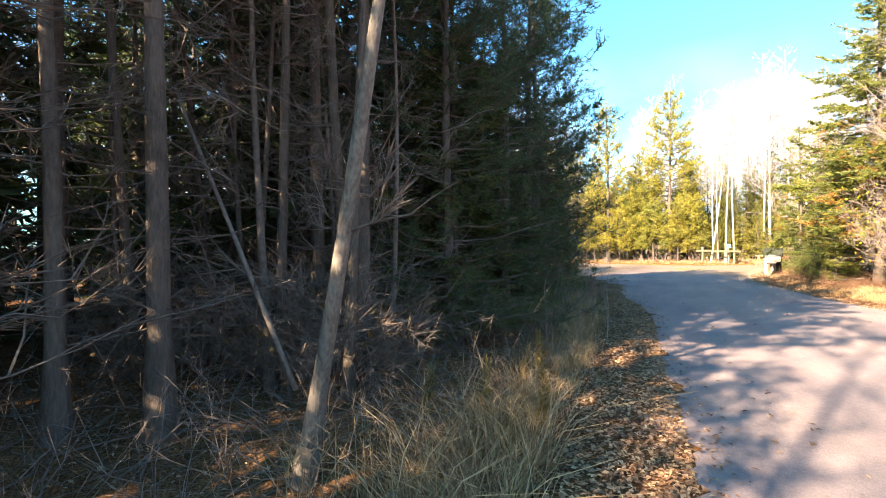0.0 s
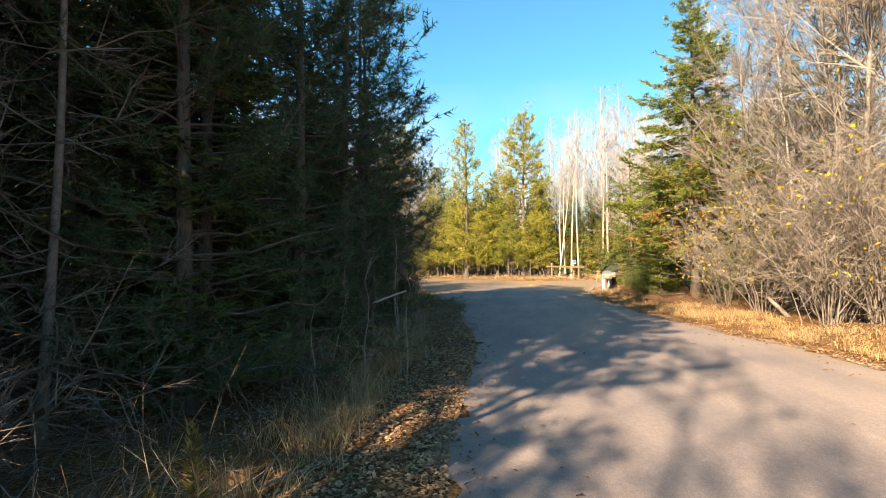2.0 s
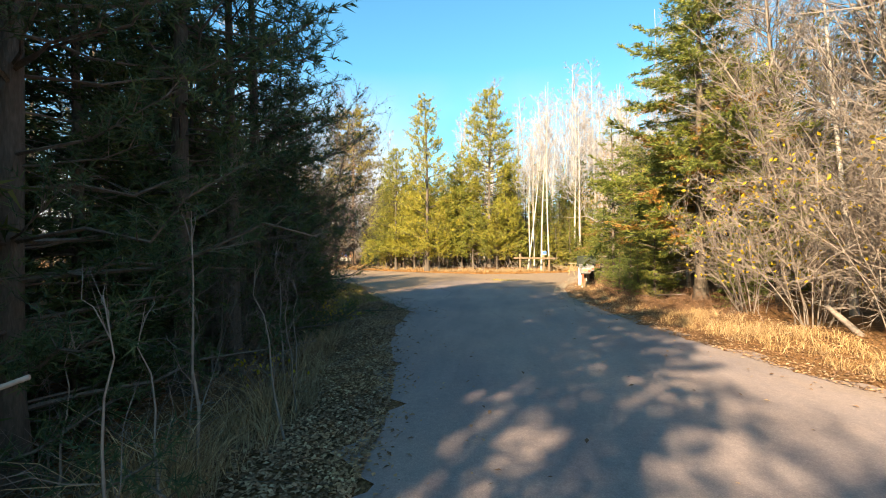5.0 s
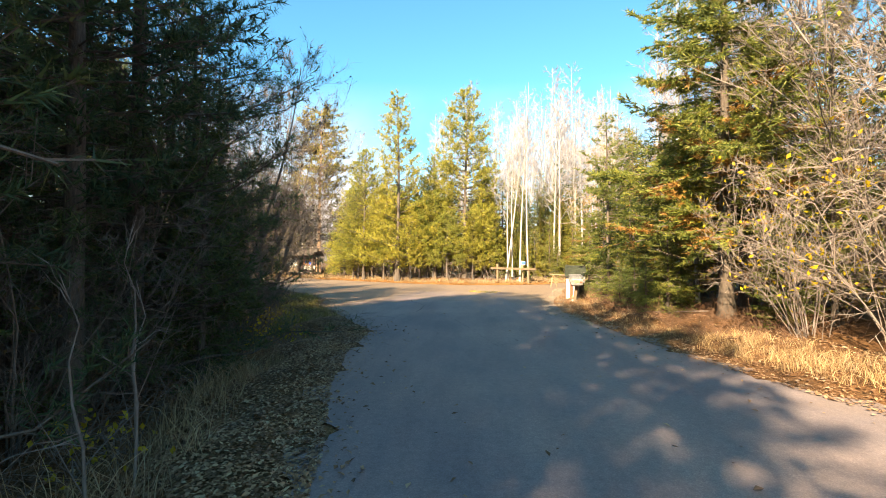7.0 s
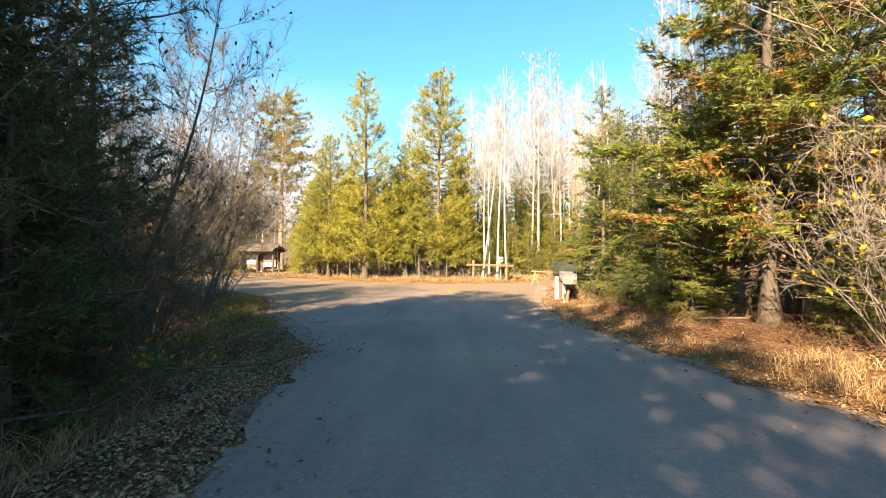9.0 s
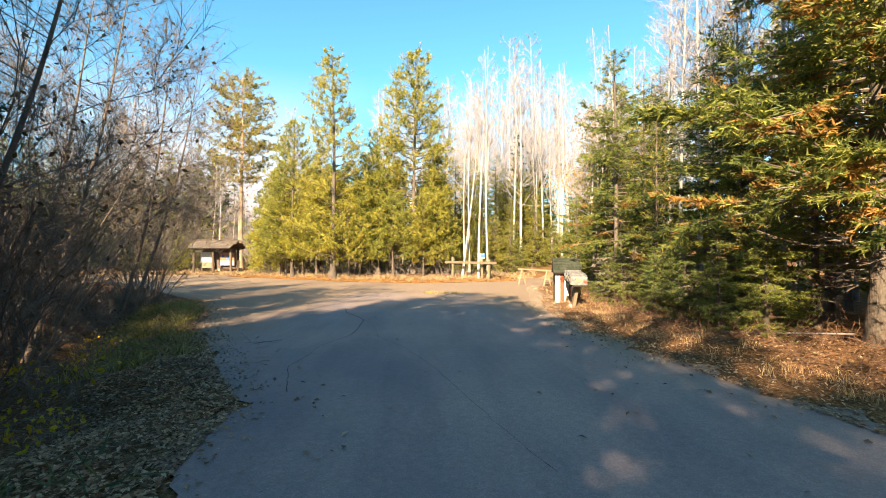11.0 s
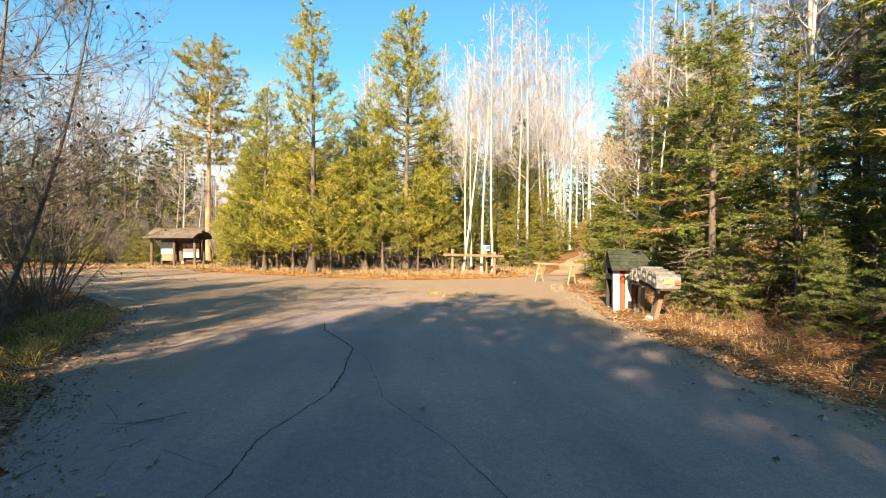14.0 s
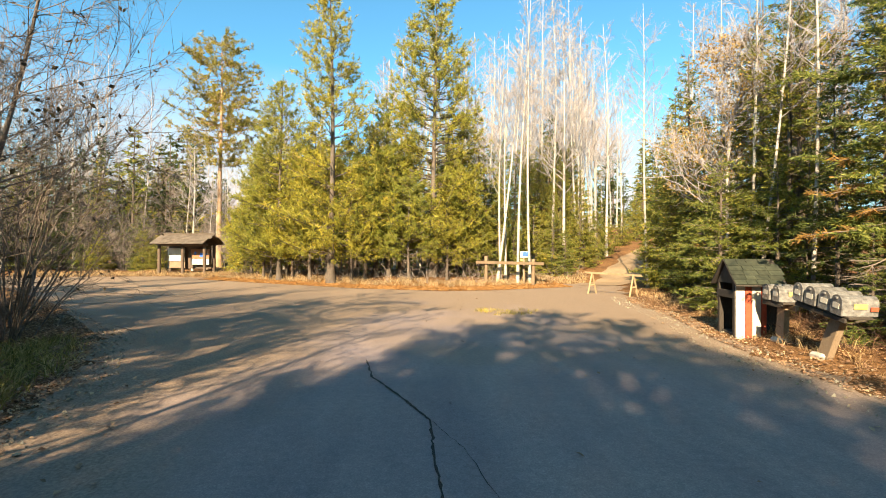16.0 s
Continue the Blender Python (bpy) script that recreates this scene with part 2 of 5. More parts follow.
def forest_floor():
    m, n, l, b = material("forest_floor", 0.95, 0.1)
    fine, mid, big = noise_node(n, l, 40, 4), noise_node(n, l, 7, 5), noise_node(n, l, 0.4, 4)
    c = ramp_node(n, l, fine, [(0.3, (0.045, 0.028, 0.018)), (0.5, (0.14, 0.085, 0.05)), (0.75, (0.28, 0.19, 0.12))])
    d = ramp_node(n, l, mid, [(0.3, (0.6, 0.58, 0.55)), (0.7, (1.2, 1.1, 1.0))])
    c = mix_node(n, l, 1.0, c, d, "MULTIPLY")
    e = ramp_node(n, l, big, [(0.35, (0.9, 0.8, 0.7)), (0.65, (1.25, 1.15, 0.95))])
    l.new(mix_node(n, l, 1.0, c, e, "MULTIPLY"), b.inputs["Base Color"])
    bump_node(n, l, b, mid, 0.8, 0.04)
    return m


M_BIRCH, M_ROAD, M_FLOOR = birch_bark(), road_surface(), forest_floor()
M_TRAIL = grainy("sandy_trail", (0.16, 0.11, 0.07), (0.33, 0.24, 0.155), 30, 1.0, 0.95, bump=0.5, dist=0.02)


# ---- mesh helpers ----
def unit(v):
    return v / np.maximum(np.linalg.norm(v, axis=-1, keepdims=True), 1e-9)


class Shape:
    """Gathers faces in arrays and turns them into one mesh."""

    def __init__(self):
        self.v, self.f, self.count = [], [], 0

    def add(self, verts, faces):
        verts, faces = np.asarray(verts, float).reshape(-1, 3), np.asarray(faces, int)
        self.v.append(verts)
        self.f.append(faces + self.count)
        self.count += len(verts)

    def tubes(self, pts, radii, sides=5):
        """pts: tubes x steps x 3, radii: tubes x steps."""
        pts, radii = np.asarray(pts, float), np.asarray(radii, float)
        n, k, _ = pts.shape
        along = unit(pts[:, -1] - pts[:, 0])
        ref = np.where(np.abs(along[:, 2:3]) > 0.8, np.array([[1.0, 0, 0]]), np.array([[0, 0, 1.0]]))
        a = unit(np.cross(along, ref))
        b = np.cross(along, a)
        ang = np.arange(sides) * 2 * np.pi / sides
        ring = np.cos(ang)[None, :, None] * a[:, None] + np.sin(ang)[None, :, None] * b[:, None]
        v = pts[:, :, None, :] + ring[:, None] * radii[:, :, None, None]
        base = (np.arange(n) * k * sides)[:, None, None]
        i, j = np.arange(k - 1)[None, :, None], np.arange(sides)[None, None, :]
        j2 = (j + 1) % sides
        q = np.stack([base + i * sides + j, base + i * sides + j2, base + (i + 1) * sides + j2, base + (i + 1) * sides + j], -1)
        self.add(v, q.reshape(-1, 4))

    def blades(self, base, tip, width, face=None):
        """Slim triangles from base to tip."""
        along = tip - base
        r = rng.normal(size=along.shape) if face is None else face + rng.normal(size=along.shape) * 0.35
        side = unit(np.cross(along, r)) * (np.asarray(width) * 0.5).reshape(-1, 1)
        v = np.stack([base - side, base + side, tip], 1)
        self.add(v, np.arange(len(base) * 3).reshape(-1, 3))

    def leaves(self, mid, along, across, lift=0.25):
        """Leaves folded along the midrib: two triangles each."""
        up = unit(np.cross(along, across)) * np.linalg.norm(across, axis=-1, keepdims=True) * lift
        v = np.stack([mid - along, mid + across + up, mid + along, mid - across + up], 1)
        i = np.arange(len(mid))[:, None] * 4
        self.add(v, np.concatenate([i + [0, 1, 2], i + [0, 2, 3]]))

    def mesh(self, name, mat, smooth=False):
        me = bpy.data.meshes.new(name)
        if self.v:
            v = np.concatenate(self.v)
            sizes = np.concatenate([np.full(len(f), f.shape[1]) for f in self.f])
            loops = np.concatenate([f.ravel() for f in self.f])
            me.vertices.add(len(v))
            me.vertices.foreach_set("co", v.ravel().astype(np.float32))
            me.loops.add(len(loops))
            me.loops.foreach_set("vertex_index", loops.astype(np.int32))
            me.polygons.add(len(sizes))
            me.polygons.foreach_set("loop_start", (np.cumsum(sizes) - sizes).astype(np.int32))
            me.polygons.foreach_set("loop_total", sizes.astype(np.int32))
            me.update(calc_edges=True)
            me.polygons.foreach_set("use_smooth", np.full(len(sizes), smooth))
        me.materials.append(mat)
        return me


def part_mesh(name, shape, mat, parent, label="", smooth=False):
    ob = new(name, shape.mesh(name, mat, smooth))
    ob.parent = parent
    return tagged(ob, label, kind="stuff" if name in ("branchwork", "limbwork", "twigwork", "crown", "rusty_sprays", "leaves") else "")


def part(name, bm, mat, parent, label=""):
    me = bpy.data.meshes.new(name)
    bm.to_mesh(me)
    bm.free()
    me.materials.append(mat)
    ob = new(name, me)
    ob.parent = parent
    return tagged(ob, label)


def block(size, at=(0, 0, 0), turn=(0, 0, 0), bevel=0.006):
    """A bmesh box with softened edges."""
    bm = bmesh.new()
    bmesh.ops.create_cube(bm, size=1)
    bmesh.ops.scale(bm, vec=size, verts=bm.verts)
    if bevel:
        bmesh.ops.bevel(bm, geom=bm.edges[:], offset=min(bevel, min(size) * 0.3), segments=1, affect="EDGES")
    bmesh.ops.transform(bm, matrix=pose(*at, *turn), verts=bm.verts)
    return bm


def log(p, q, r0, r1=None, sides=9):
    """A slightly uneven round timber from p to q."""
    s = Shape()
    p, q = np.array(p, float), np.array(q, float)
    t = np.linspace(0, 1, 7)[:, None]
    pts = p + (q - p) * t + rng.normal(size=(7, 3)) * r0 * 0.06
    rad = np.linspace(r0, r1 or r0, 7) * rng.uniform(0.94, 1.06, 7)
    s.tubes(np.concatenate([pts[:1], pts, pts[-1:]])[None], np.concatenate([[0.001], rad, [0.001]])[None], sides)
    return s


# ---- the lie of the land ----
LEFT_Y = [-60, -6, 6, 8, 10, 14, 16, 18, 20, 22.5, 24, 26, 28, 30, 33, 37.6, 48, 54]
LEFT_X = [1.4, 0.5, 0.2, 0.1, -0.1, -0.35, -0.7, -1.25, -1.6, -1.75, -2.6, -3.6, -4.7, -5.2, -6.8, -10.7, -20.5, -34]
RIGHT_Y = [-60, 10, 15, 16, 18, 20, 24, 27, 30, 32.4, 35, 38, 42, 47]
RIGHT_X = [7.5, 6.2, 5.7, 5.2, 4.7, 4.25, 3.75, 3.5, 3.75, 4.2, 5.0, 5.5, 6.9, 8.8]
FAR_X = [-60, -34, -23, -17, -12.6, -8, -3.5, 0, 2, 5, 9]
FAR_Y = [56, 55, 54.6, 55.3, 53.2, 49.8, 46.5, 45.0, 45.4, 46.8, 48.5]


def edge_dist(x, y):
    """About how far outside the road and the lot a place lies; negative on them."""
    return np.maximum(np.maximum(np.interp(y, LEFT_Y, LEFT_X) - x, x - np.interp(y, RIGHT_Y, RIGHT_X)), (y - np.interp(x, FAR_X, FAR_Y)))


def trail_x(y):
    return 5.6 + (y - 42) * 0.66 + 0.010 * np.maximum(y - 50, 0) ** 2


def height(x, y):
    x, y = np.asarray(x, float), np.asarray(y, float)
    d = np.clip(edge_dist(x, y), 0, None)
    left = (x < np.interp(y, LEFT_Y, LEFT_X)) & (y < 46)
    z = np.where(left, -0.30 * np.clip((d - 0.5) / 1.3, 0, 1) + 0.35 * np.clip((d - 2.4) / 6, 0, 1), 0.22 * np.clip((d - 0.2) / 2.0, 0, 1))
    z = z + np.clip(d - 0.1, 0, 1) * (0.05 * np.sin(x * 1.7 + 2 * np.sin(y * 0.9)) + 0.05 * np.sin(y * 2.1 + 1.3 * np.sin(x * 1.3)))
    hill = np.clip((y - 48) / 24, 0, 1) * np.clip((x - 0.25 * (y - 50) + 3) / 14, 0, 1)
    z = z + 4.2 * hill * hill ** 0.1
    return np.where(d > 0, z, 0.0)


def sheet(xs, ys, lift=0.0):
    gx, gy = np.meshgrid(xs, ys)
    s = Shape()
    nx, ny = len(xs), len(ys)
    i = (np.arange(ny - 1)[:, None] * nx + np.arange(nx - 1)[None]).ravel()
    s.add(np.stack([gx, gy, height(gx, gy) + lift], -1), np.stack([i, i + 1, i + nx + 1, i + nx], -1))
    return s


def spaced(lo, a, b, hi, fine, coarse_n):
    return np.concatenate([lo + (a - lo) * (1 - np.linspace(1, 0, coarse_n, endpoint=False) ** 2), np.arange(a, b, fine), b + (hi - b) * np.linspace(0, 1, coarse_n) ** 2])


ground = new("ground", sheet(spaced(-900, -26, 24, 900, 0.33, 26), spaced(-600, -8, 66, 1500, 0.33, 26), -0.012).mesh("ground", M_FLOOR, True))
tagged(ground, "forest floor of brown fallen leaves and dirt", "ground", kind="structure")


def band(name, lo, hi, ys, mat, lift, label, jag=0.16, across=26, by_x=False):
    """A strip of surface between two edge lines, with ragged edges."""
    s = Shape()
    u = np.linspace(0, 1, across)[None]
    a, b = lo(ys)[:, None], hi(ys)[:, None]
    wob = jag * (np.sin(ys * 3.1) + np.sin(ys * 7.3 + 1) * 0.6 + np.sin(ys * 17 + 2) * 0.35)[:, None]
    p = a + (b - a) * u + wob * ((1 - u) ** 6 - u ** 6)
    q = np.broadcast_to(ys[:, None], p.shape)
    gx, gy = (q, p) if by_x else (p, q)
    nx, ny = across, len(ys)
    i = (np.arange(ny - 1)[:, None] * nx + np.arange(nx - 1)[None]).ravel()
    f = np.stack([i, i + 1, i + nx + 1, i + nx], -1)
    s.add(np.stack([gx, gy, height(gx, gy) + lift], -1), f[:, ::-1] if by_x else f)
    return tagged(new(name, s.mesh(name, mat, True)), label, name, kind="structure")


def lot_right(y):
    return np.interp(y, RIGHT_Y, RIGHT_X)


# road and lot are one surface up to the row of young pines
Y_ROAD = np.concatenate([np.arange(-60, 0, 1.0), np.arange(0, 44.8, 0.12)])
band("road", lambda y: np.interp(y, LEFT_Y, LEFT_X), lot_right, Y_ROAD, M_ROAD, 0.006, "old grey asphalt road, dusty and cracked", across=40)
band("lot", lambda x: np.full_like(x, 44.7), lambda x: np.interp(x, FAR_X, FAR_Y), np.arange(-34, 8.6, 0.15), M_ROAD, 0.005, "dusty gravel lot beside the road", by_x=True, across=24)
band("trail", lambda y: trail_x(y) - 1.5, lambda y: trail_x(y) + 1.5, np.arange(46, 84, 0.4), M_TRAIL, 0.02, "sandy trail climbing into the woods", jag=0.15, across=12)


# ---- trees ----
def on_ground(x, y, sink=0.04):
    return float(height(x, y)) - sink


def limb_points(base, out, length, droop, lift, steps=5, wob=0.04):
    """Limbs as bent lines: base n x 3, out unit n x 3; droop bends them down, lift turns the tips up."""
    t = np.linspace(0, 1, steps)[None, :, None]
    L = np.asarray(length)[:, None, None]
    p = base[:, None] + out[:, None] * L * t
    p[:, :, 2] += (L * (-np.asarray(droop).reshape(-1, 1, 1) * t ** 1.5 + np.asarray(lift).reshape(-1, 1, 1) * t ** 3))[:, :, 0]
    return p + rng.normal(size=p.shape) * wob * L * t


def at_param(pts, row, t):
    """Points and directions at t in 0..1 along the lines chosen by row."""
    k = pts.shape[1] - 1
    i = np.minimum((t * k).astype(int), k - 1)
    a, b = pts[row, i], pts[row, i + 1]
    return a + (b - a) * (t * k - i)[:, None], unit(b - a)


def trunk_shape(h, r, bend=0.0, lean=(0, 0), sides=8, top=0.12, steps=14):
    t = np.linspace(0, 1, steps)
    p = np.zeros((1, steps, 3))
    p[0, :, 0] = lean[0] * h * t + bend * np.sin(t * 3 + rng.uniform(0, 6)) * t
    p[0, :, 1] = lean[1] * h * t + bend * np.sin(t * 4 + rng.uniform(0, 6)) * t
    p[0, :, 2] = h * t
    rad = r * (1 - (1 - top) * t) * (1 + 0.5 * np.exp(-t * h / 0.25))
    s = Shape()
    s.tubes(p, (rad * rng.uniform(0.95, 1.05, steps))[None], sides)
    return s, p


def conifer(name, label, h, spread, needles, bark=None, low=0.4, whorl=0.28, per=6, twig_step=0.13, blades=6, blade=0.15, bw=0.036, droop=0.25, lift=0.12,
            power=0.8, dead_to=0.0, rust=0.0, r=None, thin=0.0, gap=0.0, ragged=0.0):
    """A spruce or fir: whorls of drooping limbs with flat sprays of needled twigs."""
    tree = new(name)
    r = r or 0.011 * h + 0.03
    ts, line = trunk_shape(h, r, 0.05)
    part_mesh("trunk", ts, bark or M_BARK, tree, smooth=True)
    zs = np.arange(low, h - 0.15, whorl)
    zs = np.repeat(zs, per) + rng.uniform(-0.12, 0.12, len(zs) * per)
    zs = zs[rng.random(len(zs)) > gap]
    n = len(zs)
    az = rng.uniform(0, 2 * np.pi, n)
    f = np.clip(zs / h, 0, 1)
    L = spread * (1 - f) ** power * rng.uniform(0.65 - 0.4 * ragged, 1.12 + 0.2 * ragged, n) * (1 - 0.35 * np.clip(0.25 - f, 0, 1) * 4) * (1 + 0.3 * ragged * np.sin(az * 2 + zs * 1.3)) + 0.12
    L = np.where(zs < dead_to, 0.5 * L, L)
    out = np.stack([np.cos(az), np.sin(az), 0.10 + 0.5 * f ** 2], -1)
    base, _ = at_param(line, np.zeros(n, int), np.clip(f, 0, 0.999))
    limbs = limb_points(base, out, L, droop * rng.uniform(0.6 - 0.9 * ragged, 1.3 + 0.7 * ragged, n), lift + 0.0 * L, 5, 0.04 + 0.03 * ragged)
    ls = Shape()
    ls.tubes(limbs, (0.006 + 0.006 * L)[:, None] * np.linspace(1, 0.25, 5)[None], 4)
    live = zs > dead_to
    cnt = np.maximum((L / twig_step * 2).astype(int), 3)
    row = np.repeat(np.arange(n), cnt)
    t = rng.uniform(0.12, 1.0, len(row)) ** 0.8
    p0, d = at_param(limbs, row, np.clip(t, 0, 0.999))
    sidev = unit(np.cross(d, np.array([0, 0, 1.0]))) * rng.choice([-1, 1], len(row))[:, None]
    tw = unit(d * 0.75 + sidev * 0.8 + rng.normal(size=d.shape) * 0.18 - np.array([0, 0, 0.12]))
    tl = (0.10 + 0.30 * L[row] * (1.05 - t)) * rng.uniform(0.6, 1.2, len(row))
    tl = np.minimum(tl, 0.55)
    dead = ~live[row]
    ls.blades(p0[dead], (p0 + tw * tl[:, None] * 1.3)[dead], np.full(dead.sum(), 0.012))
    keep = ~dead & (rng.random(len(row)) > thin)
    p0, tw, tl = p0[keep], tw[keep], tl[keep]
    ls.blades(p0, p0 + tw * tl[:, None], np.full(len(p0), 0.010))
    part_mesh("branchwork", ls, M_DEAD, tree)
    nb = np.maximum((tl / 0.3 * blades).astype(int), 3)
    rr = np.repeat(np.arange(len(p0)), nb)
    u = rng.uniform(0.0, 1.0, len(rr))
    b0 = p0[rr] + tw[rr] * (tl[rr] * u)[:, None]
    dirs = unit(tw[rr] * 0.9 + unit(rng.normal(size=(len(rr), 3))) * np.array([0.9, 0.9, 0.6]))
    bl = blade * rng.uniform(0.7, 1.3, len(rr))
    cs = Shape()
    rusty = (b0[:, 2] < rust * h) & (np.sin(b0[:, 0] * 3 + b0[:, 1] * 2) > 0.82) if rust else np.zeros(len(rr), bool)
    cs.blades(b0[~rusty], (b0 + dirs * bl[:, None])[~rusty], np.full((~rusty).sum(), bw))
    part_mesh("crown", cs, needles, tree)
    if rusty.any():
        rs = Shape()
        rs.blades(b0[rusty], (b0 + dirs * bl[:, None])[rusty], np.full(rusty.sum(), bw))
        part_mesh("rusty_sprays", rs, M_RUST, tree, "sprays of rust-coloured dead needles")
    return tagged(tree, label, "tree")


def pine(name, label, h, spread, needles, bark=None, low=0.3, whorl=0.45, per=5, up=0.45, tuft_step=0.15, blades=11, blade=0.19, bw=0.030, power=0.6, r=None, clear=0.0, gap=0.1, lean=(0, 0), dead_low=0.0):
    """A pine: rising limbs whose twigs end in tufts of long needles."""
    tree = new(name)
    ts, line = trunk_shape(h, r or 0.011 * h + 0.02, 0.10, lean)
    part_mesh("trunk", ts, bark or M_BARK, tree, smooth=True)
    zs = np.arange(max(low, clear * h), h - 0.1, whorl)
    zs = np.repeat(zs, per) + rng.uniform(-0.1, 0.1, len(zs) * per)
    zs = zs[rng.random(len(zs)) > gap]
    n = len(zs)
    f = np.clip(zs / h, 0, 0.999)
    g = np.clip((f - clear) / max(1 - clear, 0.01), 0, 1)
    az = rng.uniform(0, 2 * np.pi, n)
    L = spread * np.minimum((1 - g) ** power, 0.35 + 2.2 * g if clear else 9) * rng.uniform(0.5, 1.15, n) + 0.15
    out = unit(np.stack([np.cos(az), np.sin(az), up * (0.3 + 0.7 * g)], -1))
    base, _ = at_param(line, np.zeros(n, int), f)
    limbs = limb_points(base, out, L, np.full(n, 0.12), np.full(n, 0.22), 6, 0.05)
    ls = Shape()
    ls.tubes(limbs, (0.005 + 0.008 * L)[:, None] * np.linspace(1, 0.25, 6)[None], 4)
    if dead_low:
        m = int(dead_low * h * 5)
        a2 = rng.uniform(0, 6.28, m)
        z2 = rng.uniform(0.6, dead_low * h, m)
        b2, _ = at_param(line, np.zeros(m, int), z2 / h)
        o2 = np.stack([np.cos(a2), np.sin(a2), rng.uniform(-0.3, 0.2, m)], -1)
        l2 = rng.uniform(0.5, 1.7, m)
        p2 = limb_points(b2, o2, l2, np.full(m, 0.3), np.full(m, 0.1), 5, 0.07)
        ls.tubes(p2, (0.007 * np.ones(m))[:, None] * np.linspace(1, 0.2, 5)[None], 3)
        rw = np.repeat(np.arange(m), 7)
        q0, dd = at_param(p2, rw, rng.uniform(0.3, 0.99, len(rw)))
        ls.blades(q0, q0 + unit(dd + rng.normal(size=dd.shape) * 0.6) * rng.uniform(0.15, 0.5, len(rw))[:, None], np.full(len(rw), 0.009))
    cnt = np.maximum((L / tuft_step * 1.6).astype(int), 2)
    row = np.repeat(np.arange(n), cnt)
    t = rng.uniform(0.2, 1.0, len(row)) ** 0.7
    p0, d = at_param(limbs, row, np.clip(t, 0, 0.999))
    tw = unit(d + rng.normal(size=d.shape) * 0.6 + np.array([0, 0, 0.35]))
    tl = rng.uniform(0.08, 0.42, len(row)) * np.minimum(L[row], 1.2)
    ls.blades(p0, p0 + tw * tl[:, None], np.full(len(row), 0.012))
    part_mesh("branchwork", ls, bark or M_BARK, tree)
    rr = np.repeat(np.arange(len(row)), blades)
    b0 = p0[rr] + tw[rr] * (tl[rr] * rng.uniform(0.35, 1.0, len(rr)))[:, None]
    dirs = unit(tw[rr] * 0.7 + unit(rng.normal(size=(len(rr), 3))))
    cs = Shape()
    cs.blades(b0, b0 + dirs * (blade * rng.uniform(0.6, 1.2, len(rr)))[:, None], np.full(len(rr), bw))
    part_mesh("crown", cs, needles, tree)
    return tagged(tree, label, "tree")


def bare_tree(name, label, h, r, bark, clear=0.35, limbs_n=26, reach=1.6, twigs=14, lean=(0, 0), bend=0.15, rise=0.9, tw=0.012, twig_mat=None, sub=5, leaves=0, leaf_mat=None, limb_r=0.010, fine=1.0):
    """A leafless broadleaf: trunk, rising limbs, forks and fine twigs."""
    tree = new(name)
    ts, line = trunk_shape(h, r, bend, lean, 8, 0.12)
    part_mesh("trunk", ts, bark, tree, smooth=True)
    f = np.sort(rng.uniform(clear, 0.98, limbs_n))
    az = rng.uniform(0, 6.283, limbs_n)
    base, _ = at_param(line, np.zeros(limbs_n, int), f)
    L = reach * (1.1 - f) / (1.1 - clear) * rng.uniform(0.6, 1.2, limbs_n) + 0.35
    out = unit(np.stack([np.cos(az), np.sin(az), np.full(limbs_n, rise)], -1))
    lb = limb_points(base, out, L, np.full(limbs_n, 0.0), np.full(limbs_n, 0.2), 6, 0.05)
    s1, s2 = Shape(), Shape()
    s1.tubes(lb, (0.004 * fine + limb_r * L)[:, None] * np.linspace(1, 0.25, 6)[None], 4)
    row = np.repeat(np.arange(limbs_n), sub)
    p0, d = at_param(lb, row, rng.uniform(0.25, 0.98, len(row)))
    o2 = unit(d + rng.normal(size=d.shape) * 0.55 + np.array([0, 0, 0.2]))
    l2 = L[row] * rng.uniform(0.25, 0.6, len(row))
    s_lb = limb_points(p0, o2, l2, np.zeros(len(row)), np.full(len(row), 0.1), 4, 0.05)
    s2.tubes(s_lb, ((0.004 + 0.006 * l2) * fine)[:, None] * np.linspace(1, 0.3, 4)[None], 3)
    r3 = np.repeat(np.arange(len(row)), twigs)
    q0, dd = at_param(s_lb, r3, rng.uniform(0.1, 0.99, len(r3)))
    o3 = unit(dd + rng.normal(size=dd.shape) * 0.55)
    l3 = rng.uniform(0.12, 0.5, len(r3)) * np.minimum(1.0, l2[r3] + 0.3)
    s2.blades(q0, q0 + o3 * l3[:, None], np.full(len(r3), tw))
    part_mesh("limbwork", s1, twig_mat or bark, tree, smooth=True)
    part_mesh("twigwork", s2, twig_mat or M_TWIG, tree)
    if leaves:
        pick = rng.integers(0, len(r3), leaves)
        mid = q0[pick] + o3[pick] * (l3[pick] * rng.uniform(0.5, 1, leaves))[:, None] - np.array([0, 0, 0.03])
        al = unit(rng.normal(size=(leaves, 3)) - np.array([0, 0, 0.8])) * 0.042
        ac = unit(np.cross(al, rng.normal(size=(leaves, 3)))) * 0.024
        ss = Shape()
        ss.leaves(mid, al, ac)
        part_mesh("leaves", ss, leaf_mat, tree)
    return tagged(tree, label, "tree")


